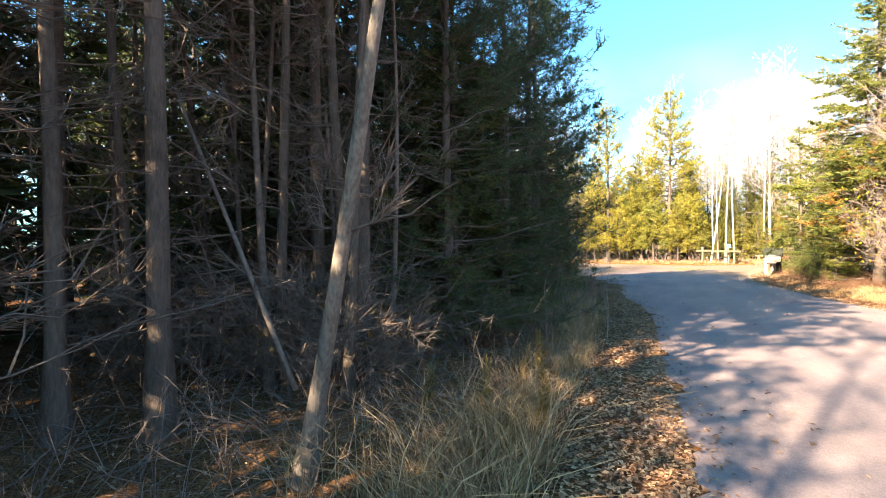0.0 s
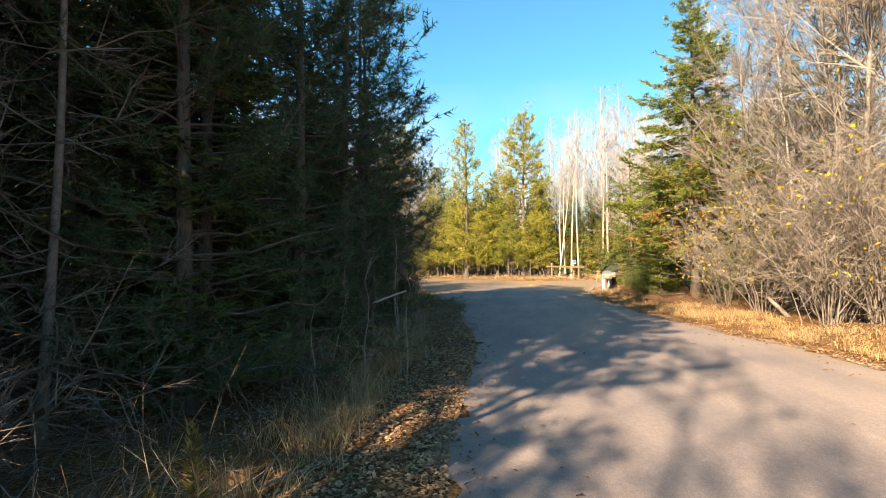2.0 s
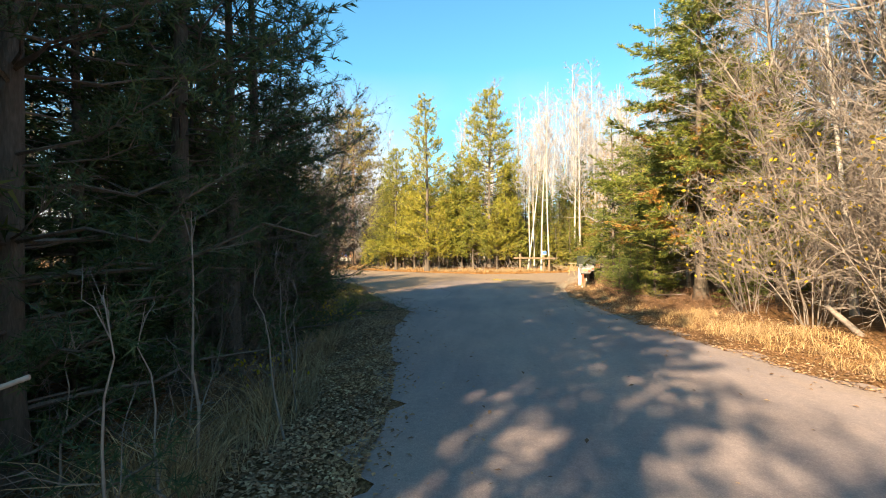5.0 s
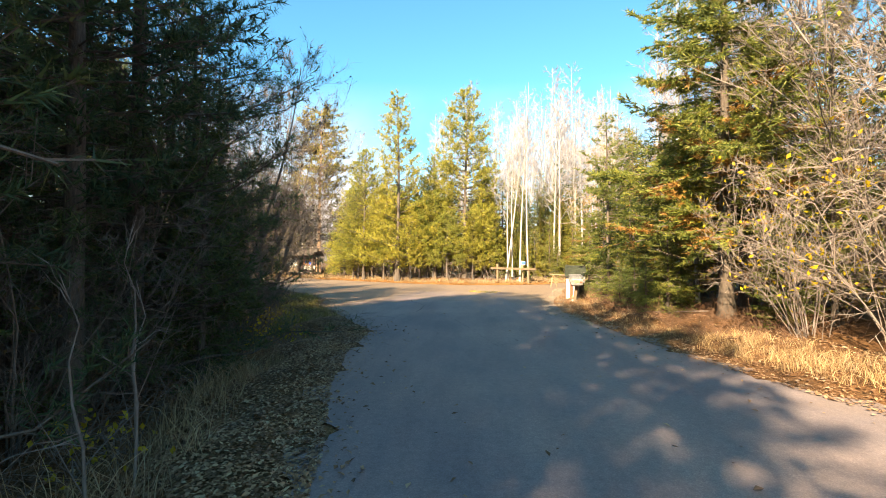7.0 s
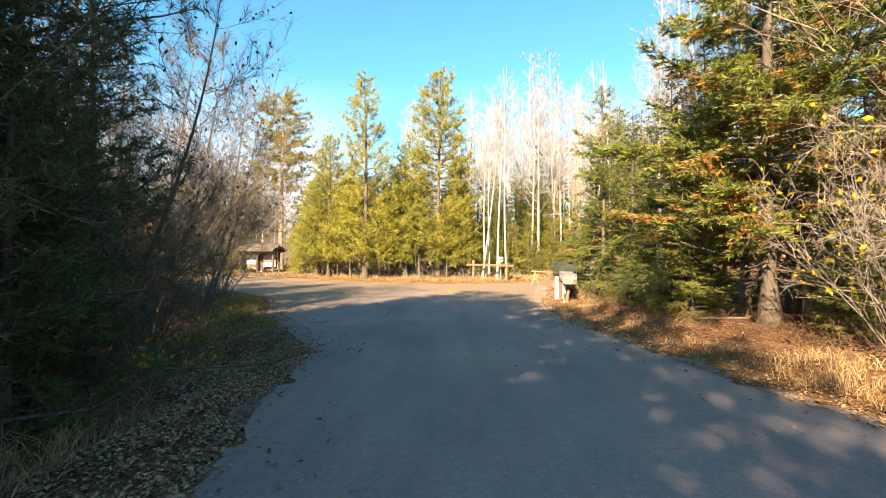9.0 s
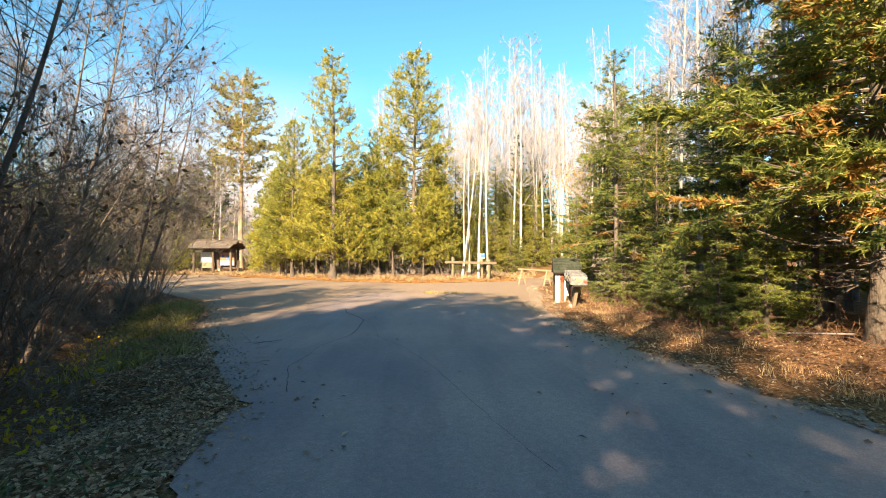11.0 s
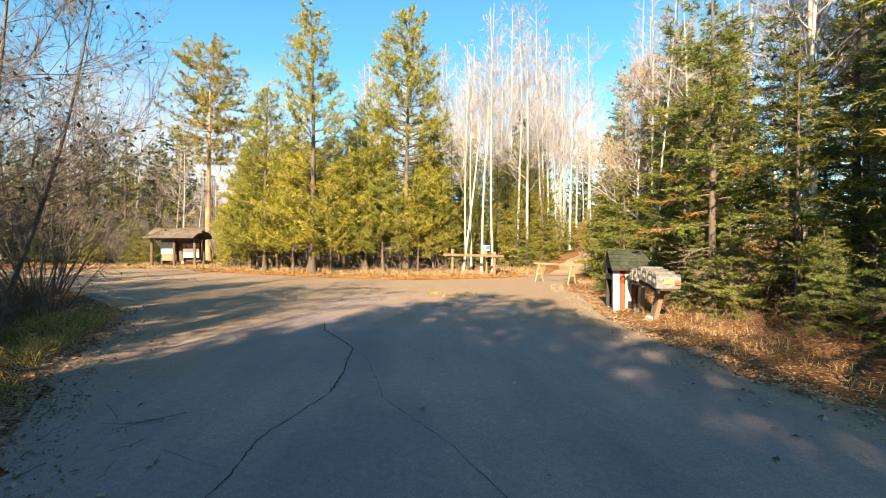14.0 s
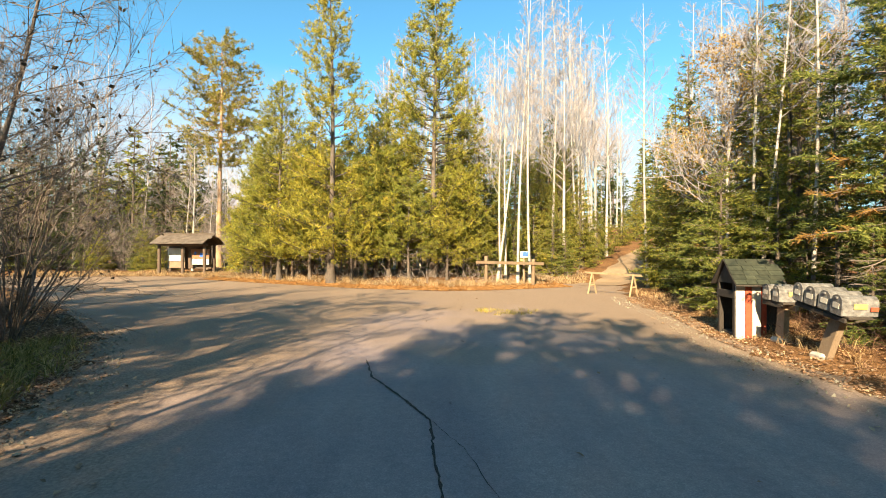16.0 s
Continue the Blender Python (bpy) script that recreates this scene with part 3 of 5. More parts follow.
def shrub(name, label, h, stems=16, spread=0.5, twigs=10, subs=9, tw=0.010, bark=None, leaves=0, leaf_mat=None, r=0.016, category="shrub", wob=0.06):
    """A many-stemmed leafless bush."""
    bush = new(name)
    az = rng.uniform(0, 6.283, stems)
    lean = rng.uniform(0.05, spread, stems)
    out = unit(np.stack([np.cos(az) * lean, np.sin(az) * lean, np.ones(stems)], -1))
    base = np.stack([np.cos(az) * 0.25, np.sin(az) * 0.25, np.zeros(stems)], -1) * rng.uniform(0.2, 1.4, (stems, 1))
    L = h * rng.uniform(0.55, 1.1, stems)
    st = limb_points(base, out, L, rng.uniform(0, 0.25, stems), np.zeros(stems), 8, wob * 0.6)
    s2 = Shape()
    for one in range(stems):
        s1 = Shape()
        s1.tubes(st[one:one + 1], (r * rng.uniform(0.5, 1.3, 1))[:, None] * np.linspace(1, 0.2, 8)[None], 5)
        part_mesh("stem", s1, bark or M_TWIG, bush, smooth=True)
    row = np.repeat(np.arange(stems), subs)
    t = rng.uniform(0.15, 0.97, len(row))
    p0, d = at_param(st, row, t)
    o2 = unit(d * 0.7 + rng.normal(size=d.shape) * 0.6 + np.array([0, 0, 0.15]))
    l2 = h * (1.1 - t) * rng.uniform(0.15, 0.45, len(row)) + 0.15
    sb = limb_points(p0, o2, l2, rng.uniform(-0.1, 0.25, len(row)), np.zeros(len(row)), 5, 0.06)
    s2.tubes(sb, (0.35 * r * np.ones(len(row)))[:, None] * np.linspace(1, 0.3, 5)[None], 3)
    r3 = np.repeat(np.arange(len(row)), twigs)
    q0, dd = at_param(sb, r3, rng.uniform(0.1, 0.99, len(r3)))
    o3 = unit(dd + rng.normal(size=dd.shape) * 0.6)
    l3 = rng.uniform(0.1, 0.4, len(r3))
    s2.blades(q0, q0 + o3 * l3[:, None], np.full(len(r3), tw))
    part_mesh("twigwork", s2, bark or M_TWIG, bush)
    if leaves:
        pick = rng.integers(0, len(r3), leaves)
        mid = q0[pick] + o3[pick] * l3[pick][:, None] - np.array([0, 0, 0.03])
        al = unit(rng.normal(size=(leaves, 3)) - np.array([0, 0, 0.8])) * 0.045
        ac = unit(np.cross(al, rng.normal(size=(leaves, 3)))) * 0.026
        ss = Shape()
        ss.leaves(mid, al, ac)
        part_mesh("leaves", ss, leaf_mat, bush)
    return tagged(bush, label, category)


def put(ob, x, y, s=1.0, rz=None, sz=None, tilt=(0, 0), group="", sink=0.04):
    """Stands the first build of a thing in its place; after that, stands copies of it."""
    rz = rng.uniform(0, 360) if rz is None else rz
    m = pose(x, y, on_ground(x, y, sink), tilt[0], tilt[1], rz) @ Matrix.Diagonal((s, s, sz or s, 1))
    if ob.get("placed"):
        c = copy_thing(ob, m @ Matrix.Diagonal((1 / ob.scale[0], 1 / ob.scale[1], 1 / ob.scale[2], 1)))
    else:
        ob["placed"] = 1
        ob.matrix_basis = m
        c = ob
    return tagged(c, group=group)


SPRUCE = [conifer("spruce_tree", "dark green spruce with drooping needled limbs", 10, 2.2, M_SPRUCE, blades=7, per=7, whorl=0.26),
          conifer("spruce_tree", "dark green spruce with dense limbs down to the ground", 8, 2.1, M_SPRUCE, low=0.2, per=7, whorl=0.24, blades=7)]
FIR = [conifer("fir_tree", "sunlit yellow-green fir with layered limbs", 9, 2.0, M_FIR, droop=0.2, lift=0.1, gap=0.12, per=7, whorl=0.27),
       conifer("fir_tree", "sunlit green fir with rusty dead sprays", 10, 2.3, M_FIR, rust=0.45, gap=0.1, per=7, whorl=0.27),
       conifer("fir_tree", "low bushy young fir, olive green", 5, 1.8, M_FIR, low=0.1, whorl=0.2, per=7, blades=7)]
FIR_NEAR = [conifer("fir_tree", "olive-green fir with dead lower limbs and sweeping boughs", 8.5, 2.2, M_FIR, gap=0.28, per=7, whorl=0.28, low=0.5, dead_to=1.0, blades=15, blade=0.12, bw=0.026, twig_step=0.10, rust=0.5, ragged=0.8, droop=0.3),
            conifer("fir_tree", "green bushy fir at the verge", 5.5, 1.9, M_GFIR, low=0.15, whorl=0.22, per=7, blades=15, blade=0.11, bw=0.026, twig_step=0.10, gap=0.2, ragged=0.6),
            conifer("fir_tree", "tall green fir, bare dark trunk under wide boughs", 10, 2.7, M_GFIR, low=0.7, dead_to=2.0, whorl=0.30, per=6, blades=15, blade=0.12, bw=0.026, twig_step=0.10, gap=0.3, ragged=1.0, droop=0.3, lift=0.2, power=0.7, rust=0.4, r=0.12),
            conifer("fir_tree", "thin dark spruce with brittle dead limbs below", 8, 1.5, M_SPRUCE, low=0.4, dead_to=2.0, whorl=0.26, per=6, blades=13, blade=0.11, bw=0.026, twig_step=0.10, gap=0.25, ragged=0.8, r=0.07),
            conifer("fir_tree", "slim yellow-green fir with an open spire", 9, 1.6, M_FIR, low=0.5, dead_to=1.2, whorl=0.30, per=6, blades=13, blade=0.12, bw=0.026, twig_step=0.11, gap=0.3, ragged=0.9, r=0.08, droop=0.22)]
YPINE = [pine("young_pine", "young pine, yellow-green over a bare foot", 7, 2.6, M_PINE, low=1.3, whorl=0.32, per=8, blades=13, gap=0.15, dead_low=0.25, blade=0.17, bw=0.028),
         pine("young_pine", "tall young pine, yellow-green with a full uneven crown", 12, 3.1, M_PINE, low=1.3, whorl=0.36, power=0.55, gap=0.12, per=9, blades=13, blade=0.17, bw=0.028, dead_low=0.12),
         pine("young_pine", "low bushy yellow-green pine", 5, 2.2, M_PINE, whorl=0.30, low=0.4, per=8, blades=12, gap=0.2, blade=0.17, bw=0.028),
         pine("young_pine", "tall green pine with ragged limbs and a thin top", 12.5, 2.6, M_PINE, low=1.2, whorl=0.42, power=0.5, gap=0.2, per=8, blades=13, blade=0.17, bw=0.028, dead_low=0.15, up=0.6)]
WPINE = [pine("white_pine", "dark white pine with long soft needle tufts", 11, 2.6, M_WPINE, low=0.4, whorl=0.38, per=7, blades=20, blade=0.13, bw=0.011, up=0.3, tuft_step=0.14, dead_low=0.3, power=0.5),
         pine("white_pine", "dark pine with dead lower branches and a dense top", 12, 2.6, M_WPINE, clear=0.25, whorl=0.40, per=7, blades=10, blade=0.17, bw=0.030, up=0.35, dead_low=0.42, tuft_step=0.18),
         pine("white_pine", "tall dark pine, bare below, dense crown above", 13, 2.9, M_WPINE, r=0.115, clear=0.42, whorl=0.45, per=7, blades=9, blade=0.2, bw=0.045, up=0.35, dead_low=0.45, tuft_step=0.2)]
TALL = pine("tall_pine", "tall old pine, bare orange trunk and flat top", 17.5, 4.0, M_TALL, bark=M_RBARK, clear=0.45, whorl=0.42, per=8, blades=15, blade=0.24, bw=0.036, up=0.12, r=0.24, power=0.34, tuft_step=0.2, gap=0.15)
BIRCH = [bare_tree("birch_tree", "slender white birch, leafless", 15, 0.078, M_BIRCH, lean=(0.03, 0), bend=0.25, twig_mat=M_WHITETWIG, tw=0.010, limbs_n=28, twigs=12, reach=1.5),
         bare_tree("birch_tree", "white birch, leafless, fine twigs on top", 14, 0.07, M_BIRCH, clear=0.45, lean=(-0.05, 0.02), bend=0.2, twig_mat=M_WHITETWIG, tw=0.010, limbs_n=26, twigs=12, reach=1.4),
         bare_tree("birch_tree", "pale aspen, leafless, wide twiggy top", 15, 0.11, M_BIRCH, clear=0.3, limbs_n=40, reach=2.6, bend=0.2, twigs=18, twig_mat=M_WHITETWIG, tw=0.016)]
POLE = [bare_tree("forest_trunk", "bare grey trunk with short dead branches", 11, 0.09, M_BARK, clear=0.06, limbs_n=44, reach=1.2, rise=0.1, sub=5, twigs=7, twig_mat=M_DEAD, limb_r=0.0035, tw=0.007),
        bare_tree("forest_trunk", "thin dead trunk with brittle twigs", 9, 0.05, M_DEAD, clear=0.08, limbs_n=44, reach=1.2, rise=-0.25, sub=6, twigs=9, twig_mat=M_DEAD, limb_r=0.003, tw=0.006)]
FAR_BIRCH = [bare_tree("far_birch", "distant leafless birch, hazy pale top", 17, 0.10, M_BIRCH, clear=0.35, limbs_n=30, reach=2.4, bend=0.3, sub=5, twigs=13, twig_mat=M_WHITETWIG, tw=0.018),
             bare_tree("far_birch", "distant slender leafless birch", 18, 0.085, M_BIRCH, clear=0.5, limbs_n=26, reach=2.0, bend=0.3, sub=5, twigs=13, twig_mat=M_WHITETWIG, tw=0.018, lean=(0.04, 0))]
ALDER = [bare_tree("alder_tree", "tall leafless alder, dense tan twigs", 9, 0.06, M_TWIG, clear=0.12, limbs_n=60, reach=2.4, rise=0.9, sub=7, twigs=14, tw=0.008, bend=0.3, leaves=60, leaf_mat=M_YLEAF, limb_r=0.006),
         bare_tree("alder_tree", "slanting leafless alder, dense tan twigs", 8, 0.05, M_TWIG, clear=0.15, limbs_n=54, reach=2.2, rise=0.7, sub=7, twigs=14, tw=0.008, bend=0.4, lean=(0.15, -0.1), limb_r=0.006)]
SHRUB = [shrub("bare_shrub", "tall leafless shrub with many grey-tan stems", 5.0, 24, 0.55, twigs=16, subs=14, tw=0.008, r=0.012),
         shrub("bare_shrub", "leafless shrub, dense fine twigs", 3.5, 22, 0.8, twigs=16, subs=13, tw=0.008, r=0.012),
         shrub("bare_shrub", "leafless shrub keeping a few yellow leaves", 4.2, 18, 0.75, twigs=12, subs=11, leaves=260, leaf_mat=M_YLEAF, tw=0.009, r=0.012)]
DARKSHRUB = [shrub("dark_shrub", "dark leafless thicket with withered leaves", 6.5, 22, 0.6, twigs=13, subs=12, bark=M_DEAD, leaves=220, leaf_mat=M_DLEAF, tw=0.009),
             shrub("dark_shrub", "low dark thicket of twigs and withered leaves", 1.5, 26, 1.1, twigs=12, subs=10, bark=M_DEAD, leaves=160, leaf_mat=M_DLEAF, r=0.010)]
FAR_FIR = [conifer("far_conifer", "sunlit conifer at the back of the woods", 11, 2.2, M_FIR, whorl=0.45, per=6, twig_step=0.30, blades=4, blade=0.34, bw=0.11, gap=0.15, ragged=0.6),
           conifer("far_conifer", "dark conifer at the back of the woods", 12, 2.5, M_SPRUCE, whorl=0.45, per=6, twig_step=0.30, blades=4, blade=0.34, bw=0.11, gap=0.15, ragged=0.6)]

# woods beside the start of the road: near edge
for x, y, k, s in [(-3.7, 10.8, 0, 0.9), (-3.4, 13.2, 0, 0.95), (-3.5, 15.6, 1, 0.95), (-4.0, 18.4, 0, 1.0), (-4.2, 20.0, 0, 0.6), (-4.7, 21.8, 1, 0.5), (-3.6, 17.0, 1, 0.8), (-4.7, 20.3, 0, 0.55), (-5.6, 21.2, 0, 0.45), (-4.3, 16.9, 0, 0.55), (-5.4, 18.6, 1, 0.55), (-6.6, 19.6, 1, 0.45), (-4.8, 13.0, 1, 1.05), (-6.0, 15.5, 1, 1.05), (-5.6, 10.8, 1, 1.0),
                   # pines at y under 2 stand out of view, added to shade the road
                   (-4.4, 5.6, 2, 1.05), (-5.8, 4.2, 2, 1.0), (-5.0, 8.6, 2, 1.05), (-3.7, 8.0, 2, 1.0), (-4.7, 2.9, 2, 1.0), (-7.6, 6.2, 2, 1.0), (-4.5, 1.4, 2, 1.25), (-6.6, 1.4, 2, 1.0), (-8.2, 9.6, 2, 1.0), (-9.4, 3.0, 2, 1.0), (-4.7, -1.5, 2, 1.15), (-6.8, 11.8, 2, 1.0), (-10.4, 7.6, 2, 1.0)]:
    put(WPINE[k], x, y, s, group="woods beside the road")
for x, y, k, s in [(-3.9, 11.4, 0, 0.9), (-3.9, 14.4, 1, 0.8), (-4.8, 16.6, 0, 0.7), (-5.0, 19.2, 1, 0.6), (-6.2, 17.4, 0, 0.55), (-7.2, 18.8, 1, 0.6), (-3.5, 19.2, 1, 0.55), (-6.4, 21.0, 1, 0.45), (-5.0, 12.2, 1, 1.1), (-6.8, 13.6, 0, 1.1)]:
    put(SPRUCE[k], x, y, s, group="woods beside the road")
for x, y in [(-5.0, 5.0), (-4.6, 7.2), (-4.9, 7.6), (-4.1, 8.3), (-6.1, 6.4), (-7.2, 5.2), (-6.6, 8.6), (-8.3, 7.4), (-5.4, 9.6), (-3.7, 3.4), (-5.6, 3.2), (-7.0, 3.6), (-9.0, 4.8), (-9.6, 9.2), (-7.6, 10.4), (-3.6, 1.2), (-5.6, 11.8), (-8.6, 12.6), (-10.8, 6.8), (-11.6, 11.0), (-4.0, 9.2), (-3.5, 7.4), (-5.8, 8.0), (-7.8, 8.8)]:
    put(POLE[int(rng.integers(0, 2))], x, y, rng.uniform(0.85, 1.2), tilt=(rng.uniform(-4, 4), rng.uniform(-4, 4)), group="woods beside the road")
for _ in range(70):
    y, d = rng.uniform(-2, 19), 7 + 17 * rng.random()
    x = float(np.interp(y, LEFT_Y, LEFT_X)) - d
    ob = [FAR_FIR[1], FAR_FIR[1], POLE[0], WPINE[2], FAR_FIR[1]][int(rng.integers(0, 5))]
    s = rng.uniform(0.85, 1.15)
    if -18 < x - 0.362 * y < -12.6:
        s = min(s, 0.59 * (27 - y) / 12)
    put(ob, x, y, s, group="woods beside the road")
for _ in range(30):
    y, d = rng.uniform(-1, 20), rng.uniform(3.2, 14)
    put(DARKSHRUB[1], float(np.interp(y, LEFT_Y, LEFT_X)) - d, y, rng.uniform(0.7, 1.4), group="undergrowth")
# edge of the woods where the lot opens
for x, y, k, s in [(-4.0, 17.6, 0, 0.75), (-4.3, 19.5, 0, 0.7), (-5.0, 21.6, 0, 0.7), (6.2, 27.0, 1, 0.8), (6.4, 30.4, 1, 1.0), (-3.6, 16.4, 0, 0.6), (-4.6, 18.2, 1, 1.2), (-4.9, 20.8, 1, 1.1), (-4.9, 23.2, 0, 0.85), (-6.2, 25.6, 0, 0.95), (-7.4, 27.4, 0, 1.0), (-8.8, 29.8, 0, 1.05), (-10.4, 32.2, 0, 1.0), (-13.4, 35.6, 0, 0.9), (-8.5, 33.3, 0, 1.1), (-10.0, 35.2, 0, 1.15), (-7.6, 29.6, 1, 0.8), (-8.6, 31.6, 1, 0.8), (-9.8, 33.8, 1, 0.7), (-6.4, 27.4, 1, 0.7), (-11.5, 35.8, 1, 0.8)]:
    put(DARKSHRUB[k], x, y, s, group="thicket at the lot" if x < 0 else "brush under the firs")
for x, y in [(-8.6, 23.6), (-10.6, 25.8), (-13.6, 29.5), (-9.4, 20.5), (-12.2, 24.0), (-15.5, 27.5), (-11.8, 28.2), (-17.5, 32.0), (-14.5, 22.5), (-16.5, 25.0), (-19.0, 29.5), (-10.2, 22.4), (-12.8, 31.5)]:
    put(POLE[0], x, y, rng.uniform(0.8, 1.1), group="thicket at the lot")
for x, y, s in [(-7.6, 22.4, 0.55), (-6.6, 23.7, 0.48), (-9.2, 24.4, 0.6)]:
    put(WPINE[1], x, y, s, group="thicket at the lot")
for x, y in [(-6.2, 24.4), (-7.2, 25.0), (-8.2, 26.2), (-5.9, 22.8)]:
    put(POLE[0], x, y, rng.uniform(0.6, 0.75), group="thicket at the lot")
for x, y in [(-9.0, 22.0), (-12.0, 26.6), (-18.0, 28.0)]:
    put(WPINE[2], x, y, rng.uniform(0.6, 0.75), group="thicket at the lot")
for x, y in [(-15.5, 36.5), (-18.5, 40.0), (-21.5, 43.0), (-24.5, 46.0), (-17.0, 34.0), (-27.0, 47.5), (-20.0, 38.5), (-30.0, 50.5)]:
    put(SHRUB[1], x, y, 1.1, group="thicket at the lot")
for _ in range(46):
    y, d = rng.uniform(20, 37), 5.5 + 20 * rng.random()
    x = float(np.interp(y, LEFT_Y, LEFT_X)) - d
    if -12 < x < -5 and y < 26:
        continue
    ob = [WPINE[2], POLE[0], FAR_FIR[1], BIRCH[1], POLE[0]][int(rng.integers(0, 5))]
    if x - 0.362 * y > -20.5:
        ob = POLE[0]
    put(ob, x, y, rng.uniform(0.65, 0.9), group="woods left of the lot")
# unseen pine and spruces behind the start, added to shade road and forest floor
put(WPINE[2], -5.7, -2.6, 1.1, group="woods beside the road")
for x, y in [(-7.5, -1.5), (-9.5, -3.0), (-6.5, -5.0), (-11.5, -1.0), (-8.5, -6.5), (-13.5, -4.0), (-4.6, -4.2), (-3.9, -1.4), (-3.4, -3.0), (-5.8, 0.2), (-7.4, 0.4)]:
    put(SPRUCE[1], x, y, rng.uniform(0.85, 1.0), group="woods beside the road")
# the leaning trunk at the start
LEANER = bare_tree("leaning_trunk", "leaning pale grey aspen trunk, bark flaking", 6.5, 0.078, M_GREYBARK, clear=0.3, limbs_n=12, reach=0.7, lean=(0.30, -0.10), bend=0.08, rise=0.2, twig_mat=M_DEAD)
put(LEANER, -2.62, 5.65, 1.0, 0)

# right of the road
put(conifer("spruce_tree", "tall green spruce with rusty dead sprays low down", 11.4, 3.2, M_GFIR, bark=M_BARK, low=1.0, dead_to=1.9, blades=16, blade=0.12, bw=0.028, twig_step=0.10, rust=0.5, gap=0.08, whorl=0.26, per=8, ragged=0.7, droop=0.3, lift=0.2, power=0.75, r=0.15), 6.6, 24.0, 1.0, 20)
for x, y, k, s in [(7.2, 17.4, 0, 1.2), (8.2, 18.6, 0, 1.25), (6.9, 19.6, 2, 1.1), (8.6, 15.6, 0, 1.2), (9.4, 17.4, 1, 1.5), (6.6, 21.2, 2, 1.0), (10.2, 20.0, 0, 1.4), (9.0, 13.4, 0, 1.2), (9.4, 11.0, 1, 1.4), (10.8, 14.8, 0, 1.5), (10.0, 8.0, 0, 1.3), (7.7, 18.0, 1, 1.2), (8.0, 16.6, 2, 1.2), (9.6, 22.6, 0, 1.3)]:
    put(SHRUB[k], x, y, s, group="bare thicket beside the road")
for x, y, k, s in [(8.0, 17.2, 0, 1.25), (8.8, 19.6, 0, 1.4), (9.0, 15.0, 0, 1.3), (10.2, 17.6, 0, 1.5), (9.8, 12.6, 1, 1.3), (10.6, 21.4, 0, 1.5), (8.4, 21.4, 1, 1.3), (10.8, 10.6, 0, 1.2), (9.4, 25.0, 0, 1.3), (12.4, 15.4, 1, 1.4), (12.6, 19.2, 0, 1.4), (9.6, 27.6, 0, 1.1), (10.6, 30.4, 1, 1.1), (10.4, 33.0, 0, 1.1), (9.0, 35.8, 1, 0.9)]:
    put(ALDER[k], x, y, s, group="alders beside the road")
for x, y, k, s in [(7.6, 22.0, 4, 0.7), (6.0, 26.0, 0, 0.55), (6.4, 27.4, 3, 0.8), (7.6, 26.2, 4, 0.9), (6.0, 29.0, 4, 0.55), (5.7, 30.7, 2, 0.72), (7.4, 32.4, 4, 0.8), (6.4, 33.8, 1, 0.6), (7.2, 34.4, 4, 0.95), (8.4, 29.4, 4, 1.0), (8.0, 33.0, 3, 0.9),
                   (5.9, 31.9, 3, 0.6), (5.5, 29.9, 1, 0.36), (5.6, 31.0, 1, 0.34), (5.3, 25.6, 1, 0.3), (5.9, 25.3, 1, 0.38), (7.3, 23.3, 1, 0.36), (5.2, 27.6, 1, 0.27), (6.3, 29.6, 3, 0.7), (5.6, 24.9, 1, 0.42), (5.4, 26.8, 1, 0.36), (6.9, 22.4, 1, 0.42), (5.7, 28.2, 1, 0.34), (7.6, 24.6, 3, 0.8), (8.6, 27.0, 4, 1.0), (6.1, 35.2, 1, 0.7)]:
    put(FIR_NEAR[k], x, y, s, group="firs beside the road")
for x, y, k, s in [(7.6, 34.6, 0, 0.85), (8.6, 37.0, 1, 0.85), (9.2, 41.4, 0, 0.98), (10.6, 34.2, 0, 1.0), (9.6, 43.6, 0, 0.8), (11.6, 46.5, 1, 0.9), (11.2, 38.6, 1, 1.0), (7.8, 36.0, 2, 0.9), (8.2, 39.0, 2, 0.9), (8.8, 42.0, 2, 0.9), (10.6, 45.0, 2, 1.0), (9.6, 31.4, 0, 0.9)]:
    put(FIR[k], x, y, s, group="firs beside the road")
for x, y, s in [(6.6, 29.6, 0.4), (6.7, 31.4, 0.4), (7.1, 28.4, 0.45), (6.9, 33.6, 0.45)]:
    put(POLE[1], x, y, s, group="thin dead trunks under the firs")
for _ in range(60):
    y, d = rng.uniform(2, 48), rng.uniform(6.8, 24)
    x = float(np.interp(y, RIGHT_Y, RIGHT_X)) + d
    ob = [FAR_FIR[0], FAR_BIRCH[0], FAR_BIRCH[1], ALDER[0], FAR_BIRCH[0], ALDER[1]][int(rng.integers(0, 6))]
    put(ob, x, y, rng.uniform(0.8, 1.15), group="woods behind the firs")

